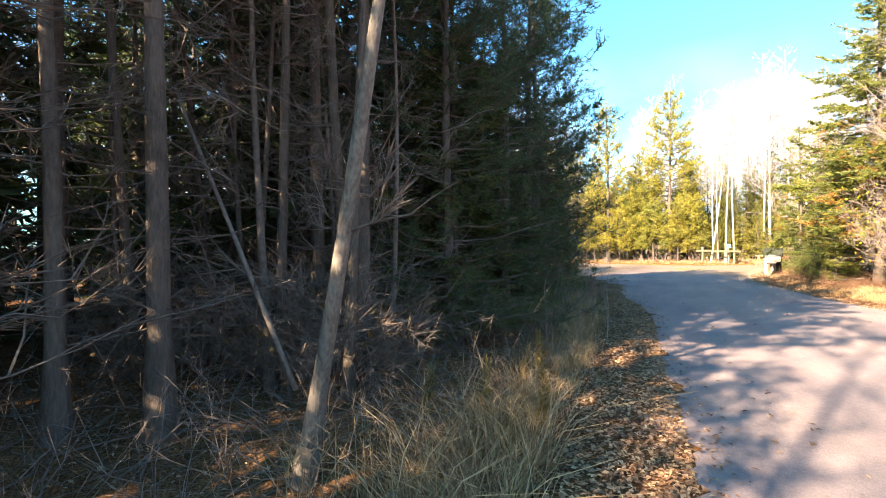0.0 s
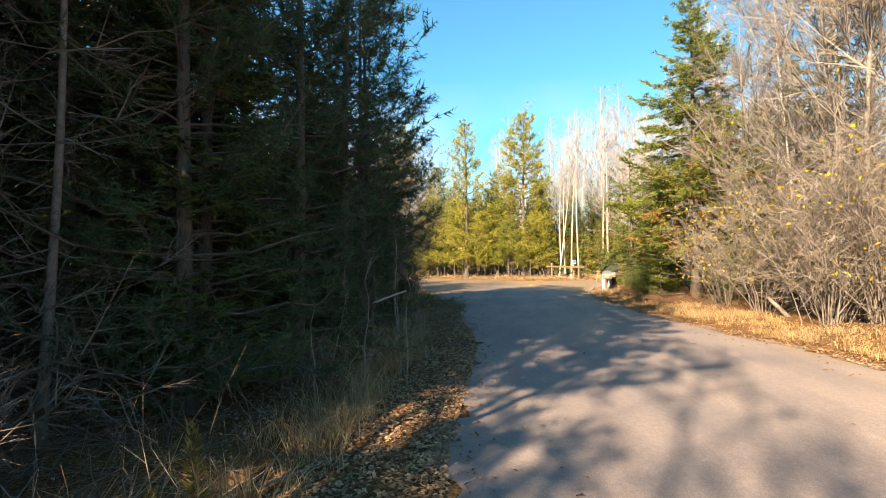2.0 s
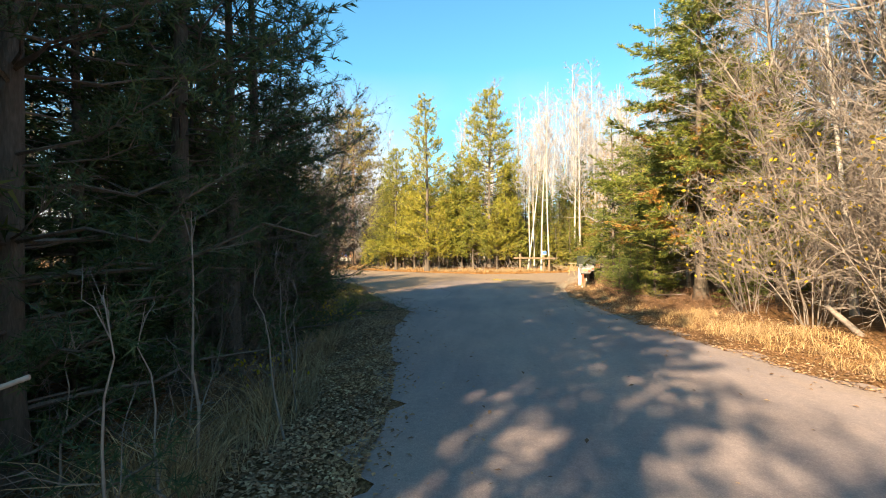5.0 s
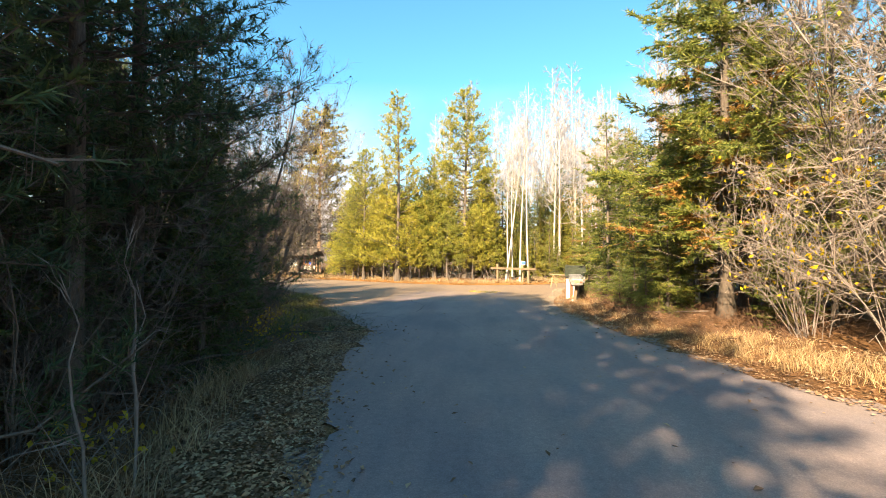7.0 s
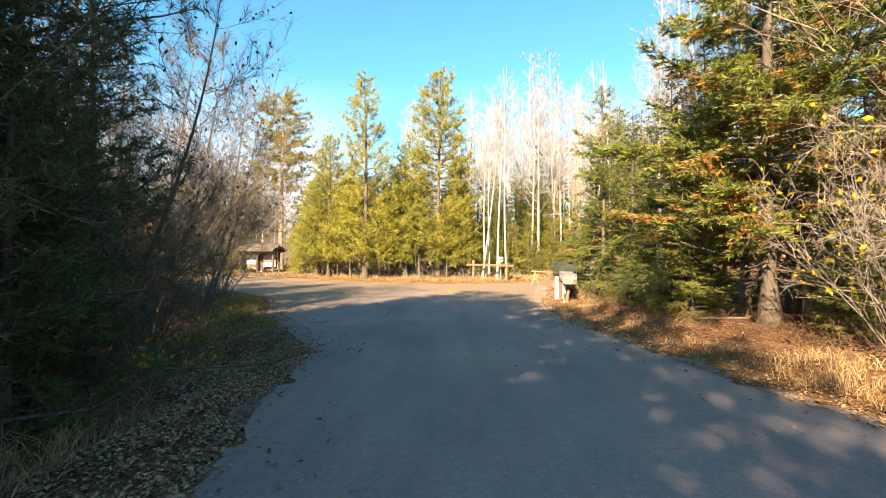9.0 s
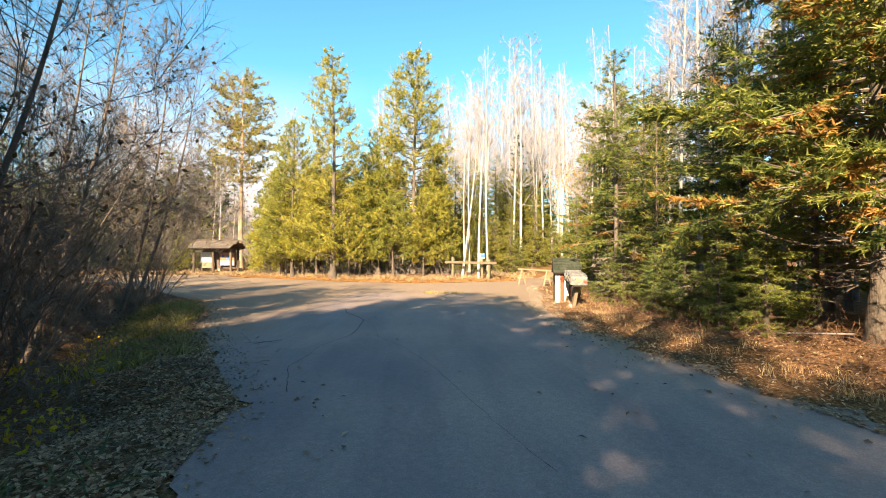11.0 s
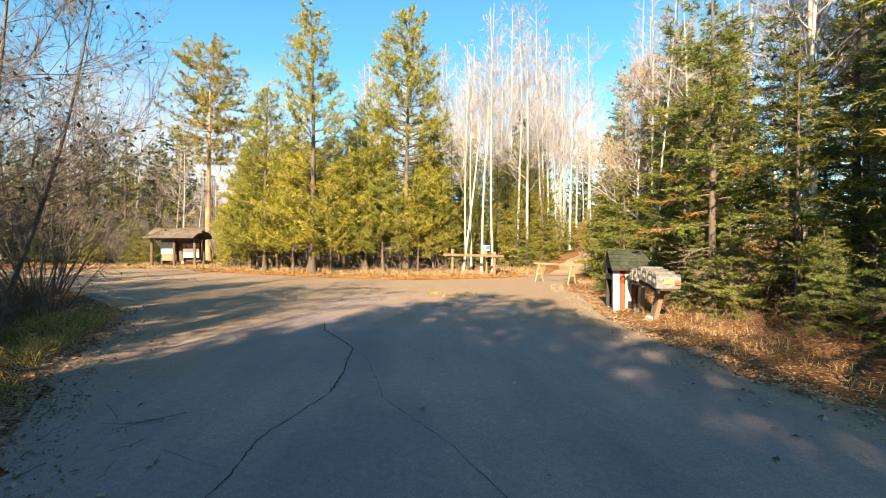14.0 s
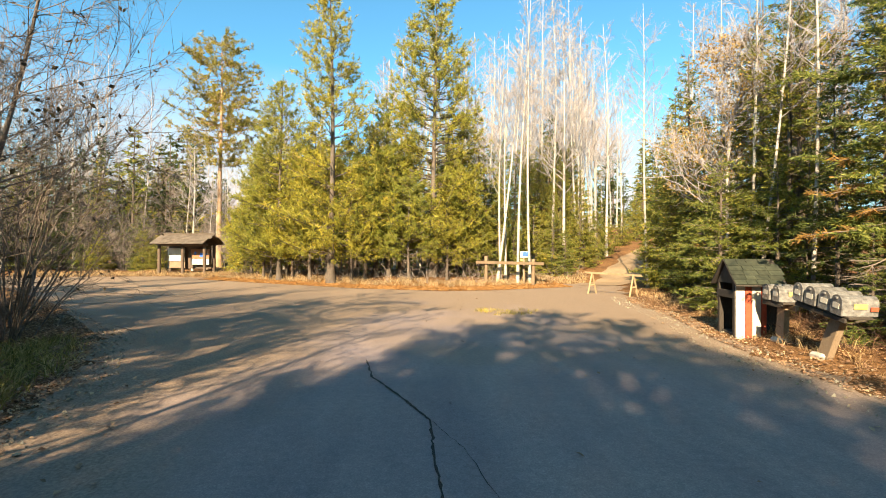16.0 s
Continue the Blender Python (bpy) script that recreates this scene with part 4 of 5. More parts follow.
# beyond the lot
for x, y, k, s in [(-5.2, 47.8, 3, 1.15), (-0.1, 49.2, 1, 1.25), (-8.4, 50.4, 1, 0.9), (-2.6, 51.0, 1, 0.85), (-2.4, 48.6, 0, 0.95), (-6.6, 49.6, 0, 0.95), (-9.6, 51.6, 0, 0.8), (1.4, 48.4, 0, 0.7), (-4.2, 47.7, 0, 0.8), (-7.8, 50.8, 0, 0.75), (-1.4, 47.4, 0, 0.75), (-10.8, 53.2, 2, 0.9), (0.5, 47.6, 0, 0.6), (-9.0, 50.9, 0, 0.7), (-3.2, 50.5, 1, 0.7), (-10.4, 54.5, 0, 1.1), (-5.6, 48.8, 0, 0.85), (-11.4, 55.6, 0, 0.8), (-7.0, 52.5, 1, 0.75), (-3.6, 48.4, 0, 0.9), (-1.9, 49.8, 0, 1.05), (-8.2, 51.4, 0, 0.95), (-4.6, 50.2, 0, 1.1), (1.2, 50.0, 0, 0.95), (-6.0, 51.0, 0, 1.1), (-9.8, 53.0, 1, 0.7)]:
    put(YPINE[k], x, y, s, group="young pines beyond the lot")
for _ in range(34):
    x, y = rng.uniform(5, 34), rng.uniform(55, 78)
    if abs(x - trail_x(y)) > 2.5:
        put(FAR_BIRCH[int(rng.integers(0, 2))], x, y, rng.uniform(0.85, 1.1), group="birches beyond the lot")
for x, y, k, s in [(15.2, 50.5, 0, 0.8), (18.0, 54.0, 1, 0.8), (21.6, 58.0, 0, 0.9), (9.0, 58.5, 1, 0.9), (11.2, 63.0, 0, 0.9), (20.0, 66.0, 0, 0.8), (14.4, 70.0, 1, 0.8), (29.0, 84.0, 0, 1.0), (26.0, 86.0, 1, 1.0), (23.0, 84.5, 0, 0.9), (32.0, 87.0, 1, 1.0), (20.0, 88.0, 0, 1.0)]:
    put(FAR_FIR[k], x, y, s, group="woods beyond the lot")
for y in (49.5, 52.0, 54.5, 57.0, 60.0, 63.0, 66.5, 70.0):
    put(FIR[2], trail_x(y) - 3.1 - rng.uniform(0, 0.6), y, rng.uniform(0.5, 0.8), group="young firs along the trail")
    put(FIR[2], trail_x(y) + 2.7 + rng.uniform(0, 0.8), y, rng.uniform(0.6, 0.9), group="young firs along the trail")
for x, y, s in [(-18.6, 57.8, 0.5), (-19.8, 58.2, 0.6), (-12.9, 56.6, 0.5), (-22.6, 58.0, 0.6), (-24.0, 58.6, 0.5), (-12.0, 55.4, 0.6)]:
    put(FIR[2], x, y, s, group="young firs by the kiosk")
for _ in range(34):
    x, y = rng.uniform(-48, -19), rng.uniform(57.5, 66)
    if edge_dist(x, y) > 2.0:
        put([FAR_FIR[0], FAR_FIR[1], ALDER[0], FIR[0], FAR_BIRCH[0], ALDER[1]][int(rng.integers(0, 6))], x, y, rng.uniform(0.7, 1.0), group="woods beyond the lot")
for _ in range(22):
    x, y = rng.uniform(6, 24), rng.uniform(52, 66)
    if abs(x - trail_x(y)) > 2.4:
        put(FAR_BIRCH[int(rng.integers(0, 2))], x, y, rng.uniform(0.8, 1.0), group="birches beyond the lot")
for _ in range(24):
    x, y = rng.uniform(-38, -6), rng.uniform(63, 72)
    put([FAR_FIR[0], ALDER[0], FAR_BIRCH[0], ALDER[1]][int(rng.integers(0, 4))], x, y, rng.uniform(0.6, 0.9), group="woods beyond the lot")
for _ in range(46):
    x, y = rng.uniform(-50, -6), rng.uniform(64, 80)
    put([FAR_FIR[1], ALDER[0], FAR_BIRCH[1], FAR_FIR[0]][int(rng.integers(0, 4))], x, y, rng.uniform(0.75, 1.0), group="woods beyond the lot")
for _ in range(26):
    x, y = rng.uniform(-4, 12), rng.uniform(58, 76)
    if abs(x - trail_x(y)) > 2.5:
        put([FAR_BIRCH[0], FAR_FIR[0], FAR_BIRCH[1]][int(rng.integers(0, 3))], x, y, rng.uniform(0.85, 1.1), group="woods beyond the lot")
for x, y, k, s in [(8.3, 38.2, 0, 0.72), (9.9, 36.4, 1, 0.85), (8.9, 44.0, 1, 0.85), (10.4, 31.8, 2, 0.8), (9.2, 26.4, 1, 0.9), (8.6, 21.0, 0, 0.8), (7.4, 30.4, 0, 0.75), (8.6, 31.4, 2, 0.8), (7.7, 27.8, 1, 0.75), (9.4, 29.2, 2, 0.85), (9.0, 33.6, 0, 0.8), (6.3, 34.3, 1, 0.62), (6.9, 33.5, 0, 0.6), (7.3, 35.6, 1, 0.7)]:
    put(BIRCH[k], x, y, s, tilt=(rng.uniform(-3, 3), rng.uniform(-4, 4)), group="birches behind the firs")
TANBIRCH = bare_tree("birch_tree", "leaning white birch still holding tan dry leaves", 7.5, 0.055, M_BIRCH, clear=0.3, limbs_n=44, reach=2.0, rise=0.6, sub=6, twigs=12, tw=0.010, bend=0.3, leaves=2600, leaf_mat=M_TANLEAF, twig_mat=M_WHITETWIG)
for x, y, s in [(7.2, 36.4, 0.95), (8.6, 38.6, 1.05), (9.4, 35.4, 0.9)]:
    put(TANBIRCH, x, y, s, group="birches behind the firs")
put(TALL, -15.7, 60.8, 1.0, 40)
put(BIRCH[2], -17.0, 59.4, 0.66, 10, group="birches beyond the lot")
for x, y, k, s, tl in [(2.95, 47.2, 1, 0.95, -4), (3.15, 47.5, 0, 0.8, -3), (3.5, 47.9, 0, 0.85, -2), (4.0, 47.4, 0, 1.0, 0), (4.65, 47.5, 1, 1.05, 2), (7.6, 51.2, 2, 0.95, 0), (2.6, 52.0, 1, 1.0, 0), (5.7, 56.0, 0, 1.05, 0), (9.4, 54.0, 1, 0.9, 4)]:
    put(BIRCH[k], x, y, s, tilt=(0, tl), group="birches beyond the lot")
for x, y, k, s in [(8.0, 53.0, 0, 0.75), (8.7, 55.5, 0, 0.85), (10.2, 57.5, 0, 0.95), (8.4, 57.0, 1, 0.9), (7.0, 54.8, 0, 0.75), (4.6, 54.4, 0, 0.95), (3.2, 55.6, 1, 0.9), (6.2, 53.6, 0, 0.8), (1.0, 54.2, 0, 1.0), (7.0, 58.4, 1, 0.95), (4.8, 58.8, 1, 0.95), (8.8, 51.8, 0, 0.65), (6.6, 50.0, 0, 0.55), (5.4, 49.6, 2, 0.8), (8.0, 53.4, 0, 0.7), (3.6, 50.4, 2, 0.9), (1.6, 51.2, 1, 0.95), (5.0, 52.4, 0, 0.8), (4.2, 49.4, 2, 0.6), (7.2, 55.0, 1, 0.8), (2.4, 49.8, 2, 0.8)]:
    put(FIR[k], x, y, s, group="firs beyond the lot")
for x, y in [(-17.5, 61.5), (-19.5, 60.0), (-21.5, 59.0), (-12.5, 58.6), (-24.5, 60.5), (-27.5, 58.5), (-14.0, 59.4), (-16.5, 63.0), (-22.5, 62.0)]:
    put(SHRUB[0], x, y, rng.uniform(0.9, 1.3), group="thicket behind the kiosk")
for x, y, s in [(-16.4, 60.4, 0.6), (-15.9, 60.9, 0.62), (-18.8, 62.0, 0.7), (-24.0, 63.0, 0.7)]:
    put(BIRCH[1], x, y, s, group="birches beyond the lot")
for x, y, s in [(-20.5, 58.8, 0.4), (-21.8, 59.5, 0.45), (-12.2, 57.2, 0.35), (-26.0, 58.0, 0.9), (-29.0, 57.0, 1.0), (-31.5, 58.5, 0.9), (-34.0, 56.0, 1.0), (-37.0, 54.0, 0.9)]:
    put(SPRUCE[0], x, y, s, group="spruces at the lot")
for _ in range(60):
    x, y = rng.uniform(-44, 3), rng.uniform(52, 66)
    if edge_dist(x, y) < 3 or (-19.5 < x < -11 and y < 62):
        continue
    ob = [FAR_FIR[0], FIR[0], ALDER[1], ALDER[0], FAR_BIRCH[0]][int(rng.integers(0, 5))]
    put(ob, x, y, rng.uniform(0.55, 0.9), group="woods beyond the lot")
for _ in range(200):
    x, y = rng.uniform(-75, 55), 56 + 60 * rng.random()
    if abs(x - trail_x(y)) < 3.2 or (y < 64 and -20 < x < -10):
        continue
    ob = [FAR_FIR[0], FAR_FIR[1], FAR_BIRCH[1], FAR_BIRCH[0], FAR_BIRCH[1]][int(rng.choice(5, p=[0.33, 0.27, 0.14, 0.18, 0.08] if x < 0 else [0.22, 0.16, 0.2, 0.3, 0.12]))]
    put(ob, x, y, rng.uniform(0.75, 1.1) if x < 0 else rng.uniform(0.65, 1.05), group="woods beyond the lot")
# behind the start
for x, y, s in [(-9, -20, 1.0), (11, -8, 1.0), (13, -16, 1.1), (-14, -10, 1.0), (-14, -26, 1.0), (12, -30, 1.1), (-8, -45, 1.1), (11, -52, 1.1), (14, -40, 1.1), (-12, -36, 1.1), (1, -66, 1.1), (5, -68, 1.1), (-3, -68, 1.1)]:
    put(FAR_FIR[1], x, y, s, group="woods behind the road")
for x, y, s in [(-4.2, -7.5, 0.9), (-2.6, -12.0, 0.9), (-6.0, -14.0, 1.0)]:
    put(BIRCH[2], x, y, s, group="woods behind the road")


# ---- things ----
def kiosk():
    """Notice shelter: log posts, boards and a shingled roof."""
    k = new("notice_kiosk")
    w, d = 3.05, 1.1
    for x in (-w / 2, 0.05, w / 2):
        part_mesh("post", log((x, -d / 2, -0.2), (x, -d / 2, 1.95), 0.10), M_DARKWOOD, k, smooth=True)
    for x in (-w / 2, w / 2):
        part_mesh("post", log((x, d / 2, -0.2), (x, d / 2, 2.0), 0.10), M_DARKWOOD, k, smooth=True)
    for y in (-d / 2, d / 2):
        part_mesh("beam", log((-w / 2 - 0.16, y, 1.98), (w / 2 + 0.16, y, 1.98), 0.08), M_DARKWOOD, k, smooth=True)
    part("back_wall", block((w - 0.25, 0.04, 1.6), (0, d / 2 - 0.14, 1.2)), M_DARKWOOD, k)
    part("notice_board", block((1.15, 0.05, 0.85), (-0.82, 0.12, 1.32)), M_WHITE, k, "white notice board")
    part("lower_panel", block((1.2, 0.05, 0.42), (-0.82, 0.14, 0.66)), M_WOOD, k)
    part("map_board", block((1.25, 0.05, 0.62), (0.82, 0.12, 1.38)), M_MAP, k, "red-brown map board with blue patches")
    part("panel", block((1.25, 0.06, 0.38), (0.82, 0.11, 0.86)), M_WHITE, k, "white lower panel")
    for x, z, a, b in [(0.5, 1.42, 0.16, 0.2), (0.92, 1.30, 0.22, 0.26), (1.2, 1.36, 0.14, 0.16)]:
        part("map_patch", block((a, 0.02, b), (x, 0.09, z), (0, 12, 0)), M_BLUE, k)
    slope = math.atan2(0.62, 1.15)
    for side in (-1, 1):
        part("roof", block((w + 0.45, 1.32, 0.05), (0, side * 0.55, 2.31), (-side * math.degrees(slope), 0, 0)), M_DARKWOOD, k)
        for r in range(6):
            off = -0.60 + r * 0.235
            y, z = side * (0.55 - off * math.cos(slope)), 2.345 + off * math.sin(slope) + 0.02
            x = -w / 2 - 0.24
            while x < w / 2 + 0.16:
                wd = rng.uniform(0.22, 0.34)
                part("shingle", block((wd - 0.012, 0.27, 0.02), (x + wd / 2, y, z + rng.uniform(0, 0.008)), (-side * (math.degrees(slope) - 3), 0, rng.uniform(-1.5, 1.5)), 0), M_BROWNSHINGLE, k)
                x += wd
    part_mesh("ridge_log", log((-w / 2 - 0.24, 0, 2.67), (w / 2 + 0.24, 0, 2.67), 0.06), M_DARKWOOD, k, smooth=True)
    k.matrix_basis = pose(-15.95, 56.3, on_ground(-15.95, 56.3, 0.02), 0, 0, -8)
    return tagged(k, "brown timber notice kiosk with shingled roof and boards", "kiosk")


def striped_shed():
    """Small gabled shelter with painted boards."""
    s = new("small_shed")
    w, d, e, r = 0.72, 0.70, 0.98, 1.40
    x = 0.0
    for n, wd in enumerate((0.16, 0.11, 0.15, 0.09)):
        part("board", block((wd - 0.008, 0.03, e), (x + wd / 2, 0, e / 2)), M_RED if n % 2 else M_WHITE, s, "red board" if n % 2 else "white board")
        x += wd
    part("back_wall", block((w, 0.03, e), (w / 2, d, e / 2)), M_OLDWOOD, s)
    part("end_wall", block((0.03, d - 0.04, e), (w - 0.02, d / 2, e / 2)), M_OLDWOOD, s)
    part("floor_board", block((w - 0.06, d - 0.05, 0.04), (w / 2, d / 2, 0.06)), M_OLDWOOD, s)
    for y in (0.05, d - 0.05):
        part("door_post", block((0.08, 0.08, e), (0.03, y + 0.0, e / 2)), M_OLDWOOD, s)
    part("crossbar", block((0.03, d, 0.14), (0.0, d / 2, e - 0.2)), M_OLDWOOD, s)
    bm = bmesh.new()
    for x0 in (-0.01, w):
        vs = [bm.verts.new((x0, 0, e)), bm.verts.new((x0, d, e)), bm.verts.new((x0, d / 2, r - 0.05))]
        ws = [bm.verts.new((x0 + 0.025, v.co.y, v.co.z)) for v in vs]
        bm.faces.new(vs)
        bm.faces.new(ws[::-1])
        for i in range(3):
            bm.faces.new((vs[i], ws[i], ws[(i + 1) % 3], vs[(i + 1) % 3]))
    part("gable", bm, M_OLDWOOD, s)
    ang = math.atan2(r - e + 0.05, d / 2 + 0.16)
    ln = math.hypot(r - e + 0.05, d / 2 + 0.16)
    for side in (-1, 1):
        cy, cz = d / 2 + side * (d / 4 + 0.08), (r + e - 0.05) / 2 + 0.01
        part("roof", block((w + 0.12, ln, 0.03), (w / 2, cy, cz), (-side * math.degrees(ang), 0, 0)), M_OLDWOOD, s)
        for k in range(5):
            off = -ln / 2 + 0.09 + k * (ln - 0.1) / 5
            x = -0.06
            while x < w - 0.06:
                wd = rng.uniform(0.16, 0.24)
                part("shingle", block((wd - 0.008, 0.18, 0.012), (x + wd / 2, cy - side * off * math.cos(ang), cz + off * math.sin(ang) + 0.028 + rng.uniform(0, 0.005)), (-side * (math.degrees(ang) - 3), 0, 0), 0), M_SHINGLE, s)
                x += wd
    s.matrix_basis = pose(4.47, 32.42, on_ground(4.7, 32.5, 0.03), 0, 0, -12)
    return tagged(s, "small gabled shed with white and red boards, mossy green roof", "shed")


def mailbox(name="mailbox"):
    """Round-topped tin letter box: body, door, flag."""
    m = new(name)
    w, h, L = 0.19, 0.25, 0.42
    prof = [(-w / 2, 0), (w / 2, 0), (w / 2, h - w / 2)] + [(w / 2 * math.cos(a), h - w / 2 + w / 2 * math.sin(a)) for a in np.linspace(0.3, math.pi - 0.3, 7)] + [(-w / 2, h - w / 2)]

    def loft(x0, x1, grow=1.0):
        bm = bmesh.new()
        a = [bm.verts.new((x0, y * grow, z * grow)) for y, z in prof]
        b = [bm.verts.new((x1, y * grow, z * grow)) for y, z in prof]
        bm.faces.new(a)
        bm.faces.new(b[::-1])
        for i in range(len(prof)):
            j = (i + 1) % len(prof)
            bm.faces.new((a[j], a[i], b[i], b[j]))
        bmesh.ops.recalc_face_normals(bm, faces=bm.faces[:])
        return bm
    part("body", loft(0, L), M_TIN, m)
    dr = part("door", loft(-0.02, -0.002, 1.04), M_TIN, m)
    part("latch", block((0.02, 0.05, 0.03), (-0.03, 0, h - 0.03)), M_TIN, dr)
    part("number_plate", block((0.006, 0.11, 0.07), (-0.024, 0, 0.12), bevel=0), M_WHITE, dr)
    return tagged(m, "weathered grey tin mailbox on a timber rail", "mailbox", "mailboxes by the shed")


kiosk()
striped_shed()


def rail_stand(x, y, rz, length, top, lean, tilt):
    """A leaning plank post on a stone, under a thin board for the boxes."""
    st = new("mailbox_stand")
    part("rail", block((0.30, length, 0.035), (0.06, 0, top - 0.018), (tilt, 0, 0)), M_OLDWOOD, st)
    part("rail_edge", block((0.03, length * 0.9, 0.06), (-0.09, 0, top - 0.066), (tilt, 0, 0)), M_OLDWOOD, st)
    part("post", block((0.09, 0.19, top + 0.02), (0.06, -0.02, (top - 0.10) / 2), (lean, lean * 0.3, 0)), M_WOOD, st)
    part("brace", block((0.05, 0.30, 0.09), (0.10, -0.16, top - 0.10), (tilt, 0, 0)), M_WOOD, st)
    part("footing", block((0.18, 0.24, 0.10), (0.02, 0.12 if lean > 10 else 0.0, 0.04), bevel=0.03), M_STONE, st, "pale stone footing")
    st.matrix_basis = pose(x, y, on_ground(x, y, 0.03), 0, 0, rz)
    return tagged(st, "weathered timber mailbox stand with a slanting post", "mailbox stand", "mailbox stands")


BOX = mailbox()
for (x, y, rz, length, top, lean, tilt, ys) in [(4.38, 30.5, -6, 1.0, 0.74, 18, 9, (-0.36, -0.12, 0.12, 0.36)), (4.76, 31.8, -8, 0.56, 0.70, 4, 3, (-0.13, 0.12))]:
    rail_stand(x, y, rz, length, top, lean, tilt)
    base = pose(x, y, on_ground(x, y, 0.03), 0, 0, rz)
    for n, yy in enumerate(ys):
        m = base @ pose(0, 0, top, tilt, 0, 0) @ pose(-0.12 + rng.uniform(-0.03, 0.03), yy, 0.002, 0, 0, rng.uniform(-5, 5))
        if BOX.get("placed"):
            b = copy_thing(BOX, m)
        else:
            BOX["placed"], BOX.matrix_basis, b = 1, m, BOX
        if n == 0 and len(ys) > 2:
            part("side_panel", block((0.16, 0.006, 0.07), (0.20, -0.104, 0.13), bevel=0), M_YELLOW, b, "yellow painted panel")
            part("flag", block((0.09, 0.012, 0.05), (0.36, -0.112, 0.10), bevel=0), M_RED, b, "red flag")


def sawhorse():
    """Pale timber barrier: two pairs of splayed legs and a top rail."""
    s = new("road_barrier")
    for x in (-0.85, 0.85):
        for y in (-0.24, 0.24):
            part("leg", block((0.055, 0.035, 0.80), (x, y * 0.55, 0.385), (math.degrees(math.atan2(y, 0.8)), 0, 0)), M_PALEWOOD, s)
        part("leg_brace", block((0.05, 0.26, 0.06), (x, 0, 0.34)), M_PALEWOOD, s)
    part("top_rail", block((2.3, 0.045, 0.075), (0, 0, 0.77), (0, 1.0, 0)), M_PALEWOOD, s)
    s.matrix_basis = pose(5.95, 40.9, 0.0, 0, 0, -58)
    return tagged(s, "pale timber sawhorse barrier across the trail", "barrier")


sawhorse()


def sign_rail():
    s = new("rail_fence")
    for x in (-1.12, 1.12):
        part_mesh("post", log((x, 0, -0.2), (x, 0, 1.38 if x < 0 else 1.24), 0.085), M_RAILWOOD, s, smooth=True)
    part("rail", block((3.2, 0.09, 0.14), (0, -0.10, 1.05), (0, 1, 0)), M_RAILWOOD, s)
    s.matrix_basis = pose(3.42, 46.6, on_ground(3.42, 46.6, 0.03), 0, 0, -12)
    tagged(s, "brown timber rail on posts before the birches", "fence")
    g = new("trail_sign")
    part_mesh("post", log((0, 0, -0.2), (0, 0, 1.6), 0.05), M_WOOD, g, smooth=True)
    p = part("plate", block((0.36, 0.02, 0.30), (0, -0.06, 1.48)), M_WHITE, g)
    part("blue_field", block((0.26, 0.012, 0.22), (0.06, -0.076, 1.50), bevel=0), M_BLUE, p)
    part("marker", block((0.10, 0.015, 0.12), (-0.12, -0.07, 1.22), bevel=0), M_YELLOW, g, "small yellow marker")
    g.matrix_basis = pose(4.15, 46.75, on_ground(4.15, 46.75, 0.03), 0, 0, -8)
    tagged(g, "small white and blue trail sign on a post", "sign")


sign_rail()


# ---- verge: grass, leaves, twigs ----
def scatter(n, ylo, yhi, dlo, dhi, side, power=1.0):
    y = rng.uniform(ylo, yhi, n)
    d = dlo + (dhi - dlo) * rng.random(n) ** power
    x = np.interp(y, LEFT_Y, LEFT_X) - d if side < 0 else np.interp(y, RIGHT_Y, RIGHT_X) + d
    return np.stack([x, y, height(x, y)], -1)


def far_scatter(n, xlo, xhi, dlo, dhi):
    x = rng.uniform(xlo, xhi, n)
    y = np.interp(x, FAR_X, FAR_Y) + rng.uniform(dlo, dhi, n)
    return np.stack([x, y, height(x, y)], -1)


def grass(name, label, roots, per, tall, mat=M_GRASS, width=0.008, lean=0.45):
    """Tufts of bent blades."""
    s = Shape()
    n = len(roots) * per
    r = np.repeat(roots, per, 0) + rng.normal(size=(n, 3)) * np.array([0.06, 0.06, 0])
    h = np.repeat(rng.uniform(0.5, 1.2, len(roots)), per) * rng.uniform(0.5, 1.1, n) * tall
    d = rng.normal(size=(n, 3)) * np.array([lean, lean, 0])
    d[:, 2] = 0
    mid = r + d * (h * 0.4)[:, None] + np.array([0, 0, 1]) * (h * 0.6)[:, None]
    tip = r + d * (h * 1.1)[:, None] + np.array([0, 0, 1]) * (h * 0.95)[:, None]
    side = unit(np.cross(tip - r, rng.normal(size=(n, 3)))) * width * 0.5
    v = np.stack([r - side, r + side, mid - side * 0.8, mid + side * 0.8, tip], 1)
    i = np.arange(n)[:, None] * 5
    s.add(v, np.concatenate([i + [0, 1, 3], i + [0, 3, 2], i + [2, 3, 4]]))
    return tagged(new(name, s.mesh(name, mat)), label, "grass", kind="stuff")


def litter(name, label, p, mat=M_LITTER, size=0.024):
    s = Shape()
    n = len(p)
    a = rng.uniform(0, 6.283, n)
    sz = size * rng.uniform(0.6, 1.3, n)
    al = np.stack([np.cos(a), np.sin(a), rng.normal(size=n) * 0.25], -1) * sz[:, None]
    ac = np.stack([-np.sin(a), np.cos(a), rng.normal(size=n) * 0.25], -1) * (sz * rng.uniform(0.4, 0.8, n))[:, None]
    s.leaves(p + np.array([0, 0, 0.022]), al, ac, 0.35)
    return tagged(new(name, s.mesh(name, mat)), label, "leaves", kind="stuff")


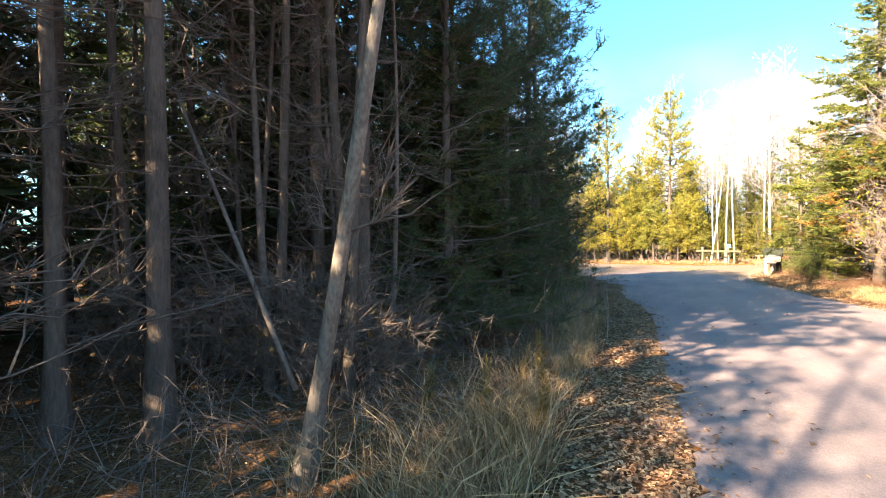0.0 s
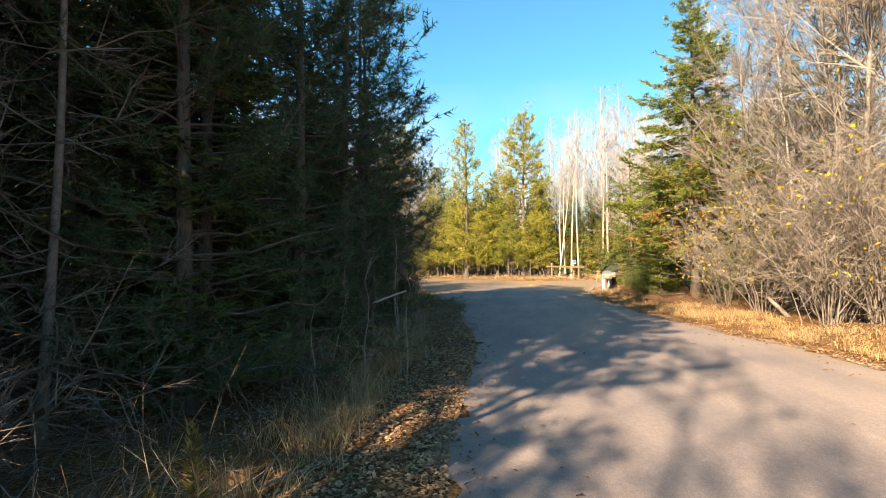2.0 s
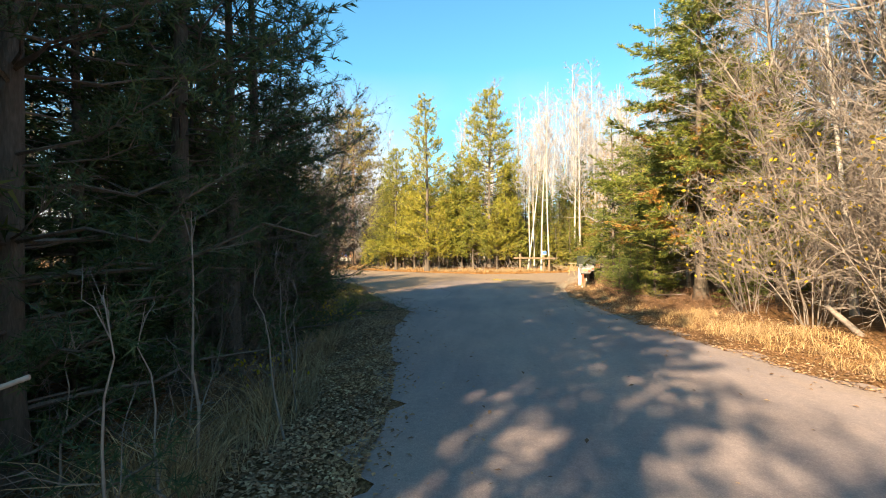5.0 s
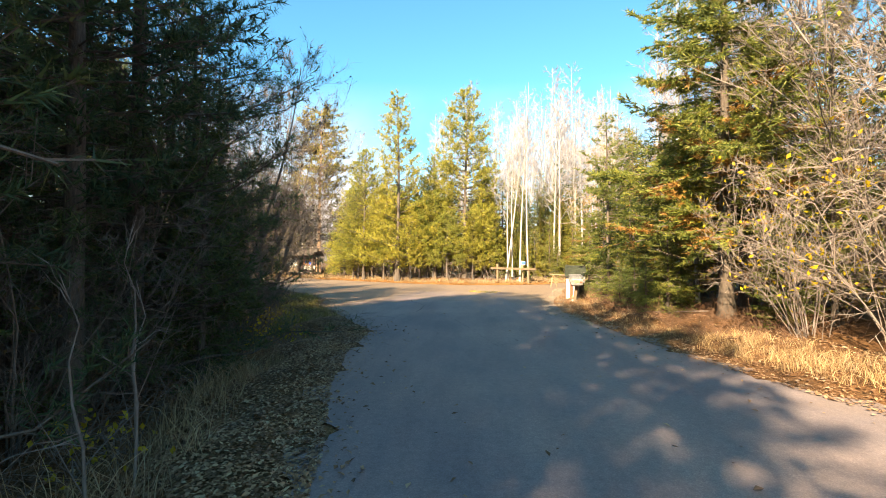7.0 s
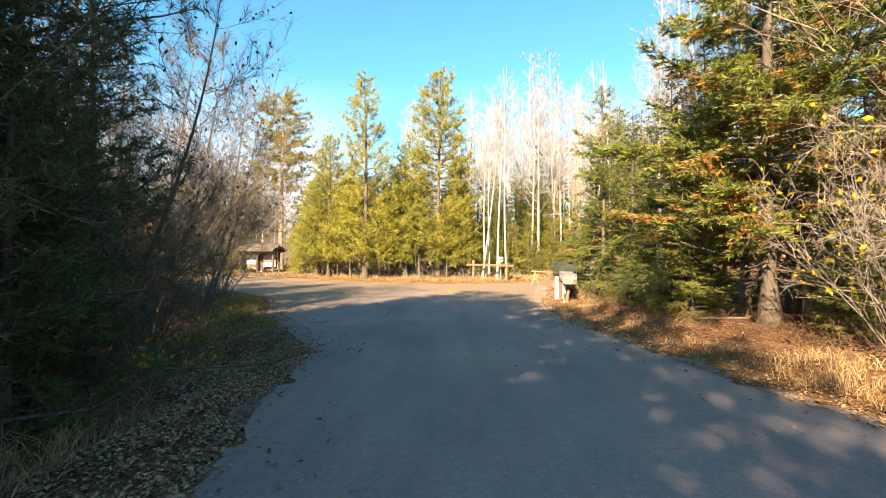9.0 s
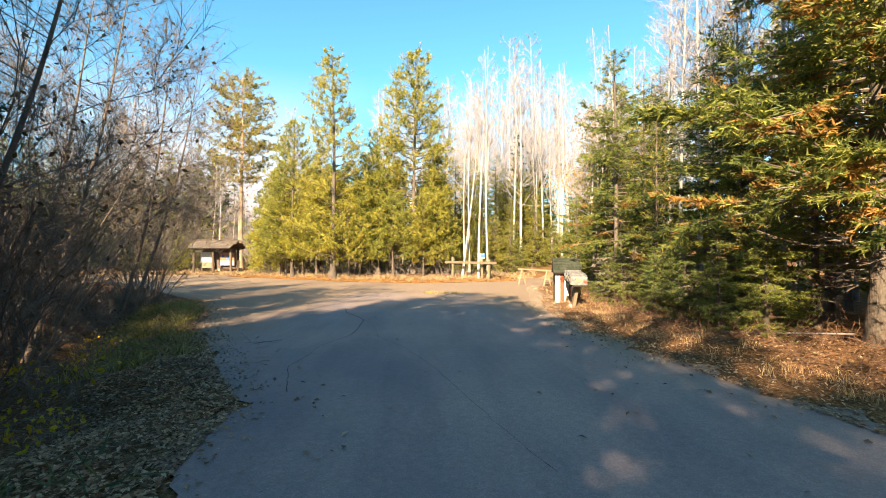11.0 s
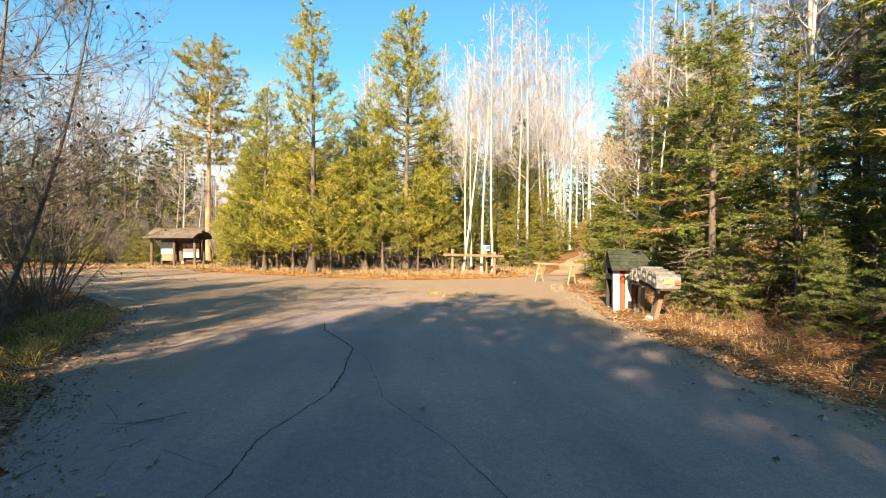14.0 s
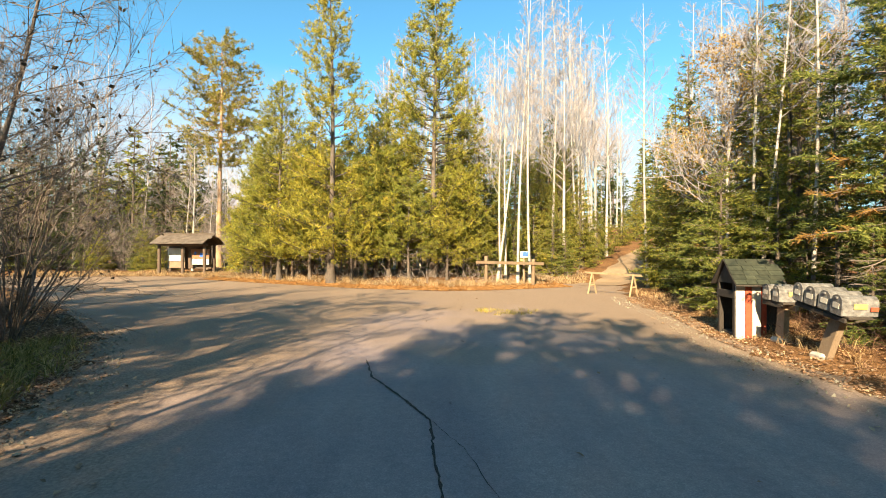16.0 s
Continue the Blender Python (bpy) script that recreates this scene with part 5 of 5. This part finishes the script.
litter("fallen_leaves", "curled brown fallen leaves along the road edge", np.concatenate([scatter(46000, 2, 27, -0.1, 1.5, -1, 1.2), scatter(2600, 2, 27, -0.5, 0.2, -1, 0.5), scatter(15000, 26, 40, -0.1, 1.5, -1, 1.3), scatter(1500, 26, 40, -0.6, 0.2, -1, 0.5)]))
litter("fallen_leaves", "brown leaf litter on the forest floor", scatter(26000, 1, 26, 1.0, 9, -1))
litter("fallen_leaves", "tan fallen leaves along the verge", np.concatenate([scatter(30000, 8, 40, -0.2, 2.5, 1, 1.3), far_scatter(9000, -24, 6, -1.2, 1.5)]))
grass("dry_grass", "dry straw-coloured grass on the road verge", np.concatenate([scatter(150, 3, 11, 0.9, 2.0, -1), scatter(150, 9, 20, 0.9, 1.7, -1)]), 18, 0.45, width=0.006)
grass("dry_grass", "tall pale grass with bent seed heads beside the road", np.concatenate([scatter(60, 5.0, 7.4, 0.9, 1.9, -1), scatter(30, 10, 16, 1.1, 1.7, -1)]), 22, 0.75, width=0.007, lean=0.6)
grass("dry_grass", "pale dry grass along the verge", np.concatenate([scatter(560, 10, 21.5, 0.4, 1.7, 1), scatter(60, 21.5, 29, 0.4, 1.2, 1), scatter(150, 29, 42, 0.5, 1.4, 1)]), 16, 0.19, width=0.006)
grass("dry_grass", "short dry grass at the far edge of the lot", far_scatter(900, -26, 8, 0.0, 1.6), 18, 0.28, width=0.014)
grass("green_weeds", "small green weeds growing through the gravel", np.stack([rng.uniform(0.4, 2.0, 40), rng.uniform(35.6, 36.8, 40), np.zeros(40)], -1), 14, 0.10, M_GREEN, 0.010)
grass("green_weeds", "green and yellow weeds at the road edge", scatter(330, 24.5, 33, 0.1, 2.0, -1), 18, 0.26, M_GREEN, 0.009, 0.7)
litter("fallen_needles", "rust-brown fallen needles at the edge of the lot", far_scatter(36000, -13, 6, -2.2, 1.0), M_NEEDLELITTER, 0.042)
litter("road_leaves", "scattered pale leaves on the asphalt", np.concatenate([np.stack([rng.uniform(-1, 4, 160), rng.uniform(5, 40, 160), np.full(160, 0.0)], -1), scatter(300, 4, 34, -1.2, 0, -1), scatter(260, 8, 36, -1.2, 0, 1)]), M_LITTER, 0.03)

# saplings on the verge
SAP = shrub("sapling", "thin grey leafless sapling on the verge", 2.1, 1, 0.12, twigs=2, subs=5, r=0.013, tw=0.006, bark=M_TWIG, category="sapling", wob=0.03)
for x, y in [(-1.3, 11.0), (-1.75, 10.5), (-2.1, 11.4), (-1.2, 12.4), (-1.65, 13.1), (-1.1, 13.9), (-1.5, 14.8), (-2.3, 12.6), (-1.9, 15.6), (-1.0, 11.5), (-2.2, 13.8), (-2.5, 16.6)]:
    put(SAP, x, y, rng.uniform(0.7, 1.2), tilt=(rng.uniform(-6, 6), rng.uniform(-8, 8)), group="saplings on the verge")


def crack(name, pts, w):
    """A tarred crack running over the asphalt."""
    s = Shape()
    p = []
    for (a, b) in zip(pts[:-1], pts[1:]):
        for t in np.linspace(0, 1, 12, endpoint=False):
            p.append((a[0] + (b[0] - a[0]) * t + rng.normal() * 0.006, a[1] + (b[1] - a[1]) * t))
    p = np.array(p)
    d = unit(np.gradient(p, axis=0))
    nrm = np.stack([-d[:, 1], d[:, 0]], -1) * (w * rng.uniform(0.4, 1.2, len(p)))[:, None]
    v = np.concatenate([np.c_[p - nrm, np.full(len(p), 0.011)], np.c_[p + nrm, np.full(len(p), 0.011)]])
    i = np.arange(len(p) - 1)
    s.add(v, np.stack([i, i + 1, i + 1 + len(p), i + len(p)], -1))
    return tagged(new(name, s.mesh(name, M_TAR)), "dark tarred crack in the asphalt", "crack", kind="structure")


crack("crack_1", [(-1.9, 31.0), (-1.75, 30.1), (-1.35, 29.2), (-1.12, 28.6), (-1.12, 27.9), (-1.1, 27.2), (-1.15, 26.5)], 0.014)
crack("crack_2", [(-1.12, 28.6), (-0.89, 28.0), (-0.6, 26.3), (-0.07, 25.2), (0.32, 23.9), (0.7, 22.2), (1.05, 20.8)], 0.003)
crack("crack_3", [(-1.15, 26.5), (-1.5, 25.5), (-1.51, 24.9), (-1.62, 24.1), (-1.3, 22.8)], 0.006)

# ---- undergrowth, deadwood and weeds ----
def deadwood(name, label, roots, length, mat=M_DEAD, w=0.010, up=0.35):
    """Brittle twigs lying and leaning over one another."""
    s = Shape()
    n = len(roots)
    d = rng.normal(size=(n, 3)) * np.array([1, 1, up])
    d[:, 2] = np.abs(d[:, 2])
    d = unit(d)
    L = length * rng.uniform(0.4, 1.3, n)
    pts = limb_points(roots, d, L, rng.uniform(0.0, 0.3, n), np.zeros(n), 5, 0.06)
    pts[:, :, 2] = np.maximum(pts[:, :, 2], height(pts[:, :, 0], pts[:, :, 1]) + 0.01)
    s.tubes(pts, (w * rng.uniform(0.4, 1.2, n))[:, None] * np.linspace(1, 0.3, 5)[None], 3)
    row = np.repeat(np.arange(n), 3)
    q, dd = at_param(pts, row, rng.uniform(0.3, 0.98, len(row)))
    s.blades(q, q + unit(dd + rng.normal(size=dd.shape) * 0.5) * (L[row] * 0.3)[:, None], np.full(len(row), w * 0.8))
    return tagged(new(name, s.mesh(name, mat)), label, "deadwood", kind="stuff")


deadwood("dead_brush", "grey dead twigs and brush on the forest floor", scatter(750, 1, 22, 2.3, 8, -1), 0.9)
deadwood("dead_brush", "upright thin dead stems under the trees", scatter(700, 2, 22, 1.7, 7, -1), 1.3, up=2.2, w=0.007)
deadwood("dead_brush", "pale thin stems and brambles at the edge of the woods", scatter(650, 2, 20, 1.5, 5, -1), 1.4, M_TWIG, 0.004, 1.8)
deadwood("dead_brush", "reddish brushwood under the trees", scatter(1500, 1, 20, 1.8, 7, -1), 0.8, M_BRUSH, 0.006, 0.7)
deadwood("dead_brush", "brown brush heaped along the verge under the firs", scatter(2600, 21, 34, 0.95, 3.2, 1), 0.5, M_BRUSH, 0.006, 0.9)
deadwood("fallen_twigs", "thin fallen twigs lying on the asphalt edge", np.stack([rng.uniform(-3.3, -1.9, 34), rng.uniform(22.8, 26.2, 34), np.full(34, 0.02)], -1), 0.45, M_TWIG, 0.004, 0.08)
deadwood("dead_brush", "dark twigs at the foot of the thicket", scatter(500, 22, 36, 1.6, 4.5, -1), 0.9, up=0.8)
deadwood("dead_brush", "thin grey stems under the young pines", far_scatter(500, -12, 8, 0.8, 4), 1.2, M_TWIG, 0.012, 2.0)


def pole_thing(name, label, p, q, r0, r1, mat, category):
    t = new(name)
    m = Matrix.Translation(Vector(p))
    part_mesh("trunk", log((0, 0, 0), Vector(q) - Vector(p), r0, r1), mat, t, smooth=True)
    t.matrix_basis = m
    return tagged(t, label, category)


pole_thing("fallen_pole", "slim dead trunk leaning among the trees", (-3.3, 6.3, on_ground(-3.3, 6.3) + 0.45), (-5.3, 6.4, 3.6), 0.03, 0.02, M_DEAD, "fallen trunk")
pole_thing("fallen_log", "grey log leaning out of the bare thicket", (6.9, 18.3, on_ground(6.9, 18.3)), (6.66, 18.8, 0.65), 0.055, 0.045, M_TWIG, "log")
pole_thing("broken_stick", "broken pale stick caught in the saplings", (-1.18, 10.95, 1.13), (-0.80, 11.1, 1.27), 0.013, 0.010, M_PALETWIG, "stick")
pole_thing("fallen_branch", "dead branch lying in the verge", (-2.2, 8.4, on_ground(-2.2, 8.4) + 0.06), (-0.9, 9.4, on_ground(-0.9, 9.4) + 0.05), 0.02, 0.01, M_DEAD, "branch")
pole_thing("fallen_branch", "dead branch lying under the firs", (5.2, 25.4, on_ground(5.2, 25.4) + 0.06), (6.2, 24.0, on_ground(6.2, 24.0) + 0.2), 0.025, 0.012, M_TWIG, "branch")


def goldenrod():
    """A withered plume on a stalk."""
    g = new("goldenrod")
    st, pl = Shape(), Shape()
    st.tubes(limb_points(np.zeros((1, 3)), np.array([[0.12, 0.05, 1.0]]), [0.62], [0.05], [0.0], 5), np.linspace(0.006, 0.003, 5)[None], 4)
    n = 260
    z = rng.uniform(0.28, 0.72, n)
    base = np.stack([0.12 * z, 0.05 * z, z], -1)
    d = rng.normal(size=(n, 3)) * np.array([1, 1, 0.4])
    pl.blades(base + unit(d) * 0.02, base + unit(d) * (0.03 + 0.13 * (0.78 - z))[:, None] + np.array([0, 0, 0.03]), np.full(n, 0.012))
    part_mesh("stalk", st, M_GRASS, g)
    part_mesh("plume", pl, M_YELLOWWEED, g)
    return tagged(g, "withered yellow-brown goldenrod on the verge", "weed", "goldenrod on the verge")


M_YELLOWWEED = leafy("withered_plume", [(0, (0.15, 0.10, 0.04)), (0.7, (0.27, 0.19, 0.07)), (1, (0.36, 0.28, 0.12))])
GOLD = goldenrod()
for x, y in [(-2.0, 6.6), (-1.55, 6.9), (-1.4, 7.7), (-1.1, 7.8), (-0.9, 6.6)]:
    put(GOLD, x, y, rng.uniform(0.8, 1.25), sink=0.01)
YCLUMP = shrub("yellow_weed", "small weed with bright yellow leaves", 0.5, 6, 0.9, twigs=6, subs=5, r=0.006, tw=0.005, leaves=90, leaf_mat=M_YLEAF, category="weed")
for x, y in [(-3.6, 21.6), (-3.3, 22.2), (-4.3, 23.9), (-2.6, 16.2), (-5.4, 26.4)]:
    put(YCLUMP, x, y, rng.uniform(0.6, 1.0), sink=0.01, group="weeds at the road edge")
BRANCH = bare_tree("overhanging_tree", "dark leafless tree arching over the road edge", 6.5, 0.05, M_DEAD, clear=0.25, limbs_n=34, reach=2.4, rise=0.5, sub=9, twigs=22, bend=0.3, lean=(0.25, 0.0), twig_mat=M_DEAD, tw=0.0045, leaves=260, leaf_mat=M_DLEAF, limb_r=0.0035, fine=0.45)
for x, y, s, rz in [(-5.0, 22.6, 1.0, 30), (-6.6, 26.2, 1.05, 10), (-5.4, 20.4, 0.85, 0), (-6.8, 28.9, 1.0, -10), (-7.6, 30.8, 1.05, 15), (-8.0, 27.6, 1.1, 0)]:
    put(BRANCH, x, y, s, rz, group="thicket at the lot")
SEED = shrub("seed_grass", "tall pale seed stalks on the verge", 1.1, 5, 0.5, twigs=3, subs=2, r=0.005, tw=0.006, bark=M_GRASS, category="grass")
for _ in range(8):
    y = rng.uniform(3.5, 8)
    put(SEED, float(np.interp(y, LEFT_Y, LEFT_X)) - rng.uniform(1.2, 2.4), y, rng.uniform(0.7, 1.2), group="seed stalks on the verge")


M_GRAVEL = leafy("grey_gravel", [(0, (0.19, 0.165, 0.15)), (0.7, (0.30, 0.265, 0.24)), (1, (0.42, 0.38, 0.34))], rough=0.9, through=0.0)


def pebbles(name, label, p):
    """Loose angular stones."""
    s = Shape()
    n = len(p)
    unit_v = np.array([(1, 0, 0), (-1, 0, 0), (0, 1, 0), (0, -1, 0), (0, 0, 1), (0, 0, -1)], float)
    faces = np.array([(0, 2, 4), (2, 1, 4), (1, 3, 4), (3, 0, 4), (2, 0, 5), (1, 2, 5), (3, 1, 5), (0, 3, 5)])
    r = 0.007 + 0.016 * rng.random(n) ** 3
    v = unit_v[None] * (r[:, None] * rng.uniform(0.7, 1.3, (n, 3)))[:, None] + rng.normal(size=(n, 6, 3)) * (r * 0.25)[:, None, None]
    v = v + (p + np.stack([np.zeros(n), np.zeros(n), r * 0.5 + 0.006], -1))[:, None]
    s.add(v, (np.arange(n)[:, None, None] * 6 + faces[None]).reshape(-1, 3))
    return tagged(new(name, s.mesh(name, M_GRAVEL)), label, "gravel", kind="stuff")


pebbles("gravel", "loose grey gravel along the edge of the asphalt", np.concatenate([scatter(1500, 23, 34, -0.6, 0.4, -1), scatter(1500, 24, 40, -0.7, 0.3, 1)]))
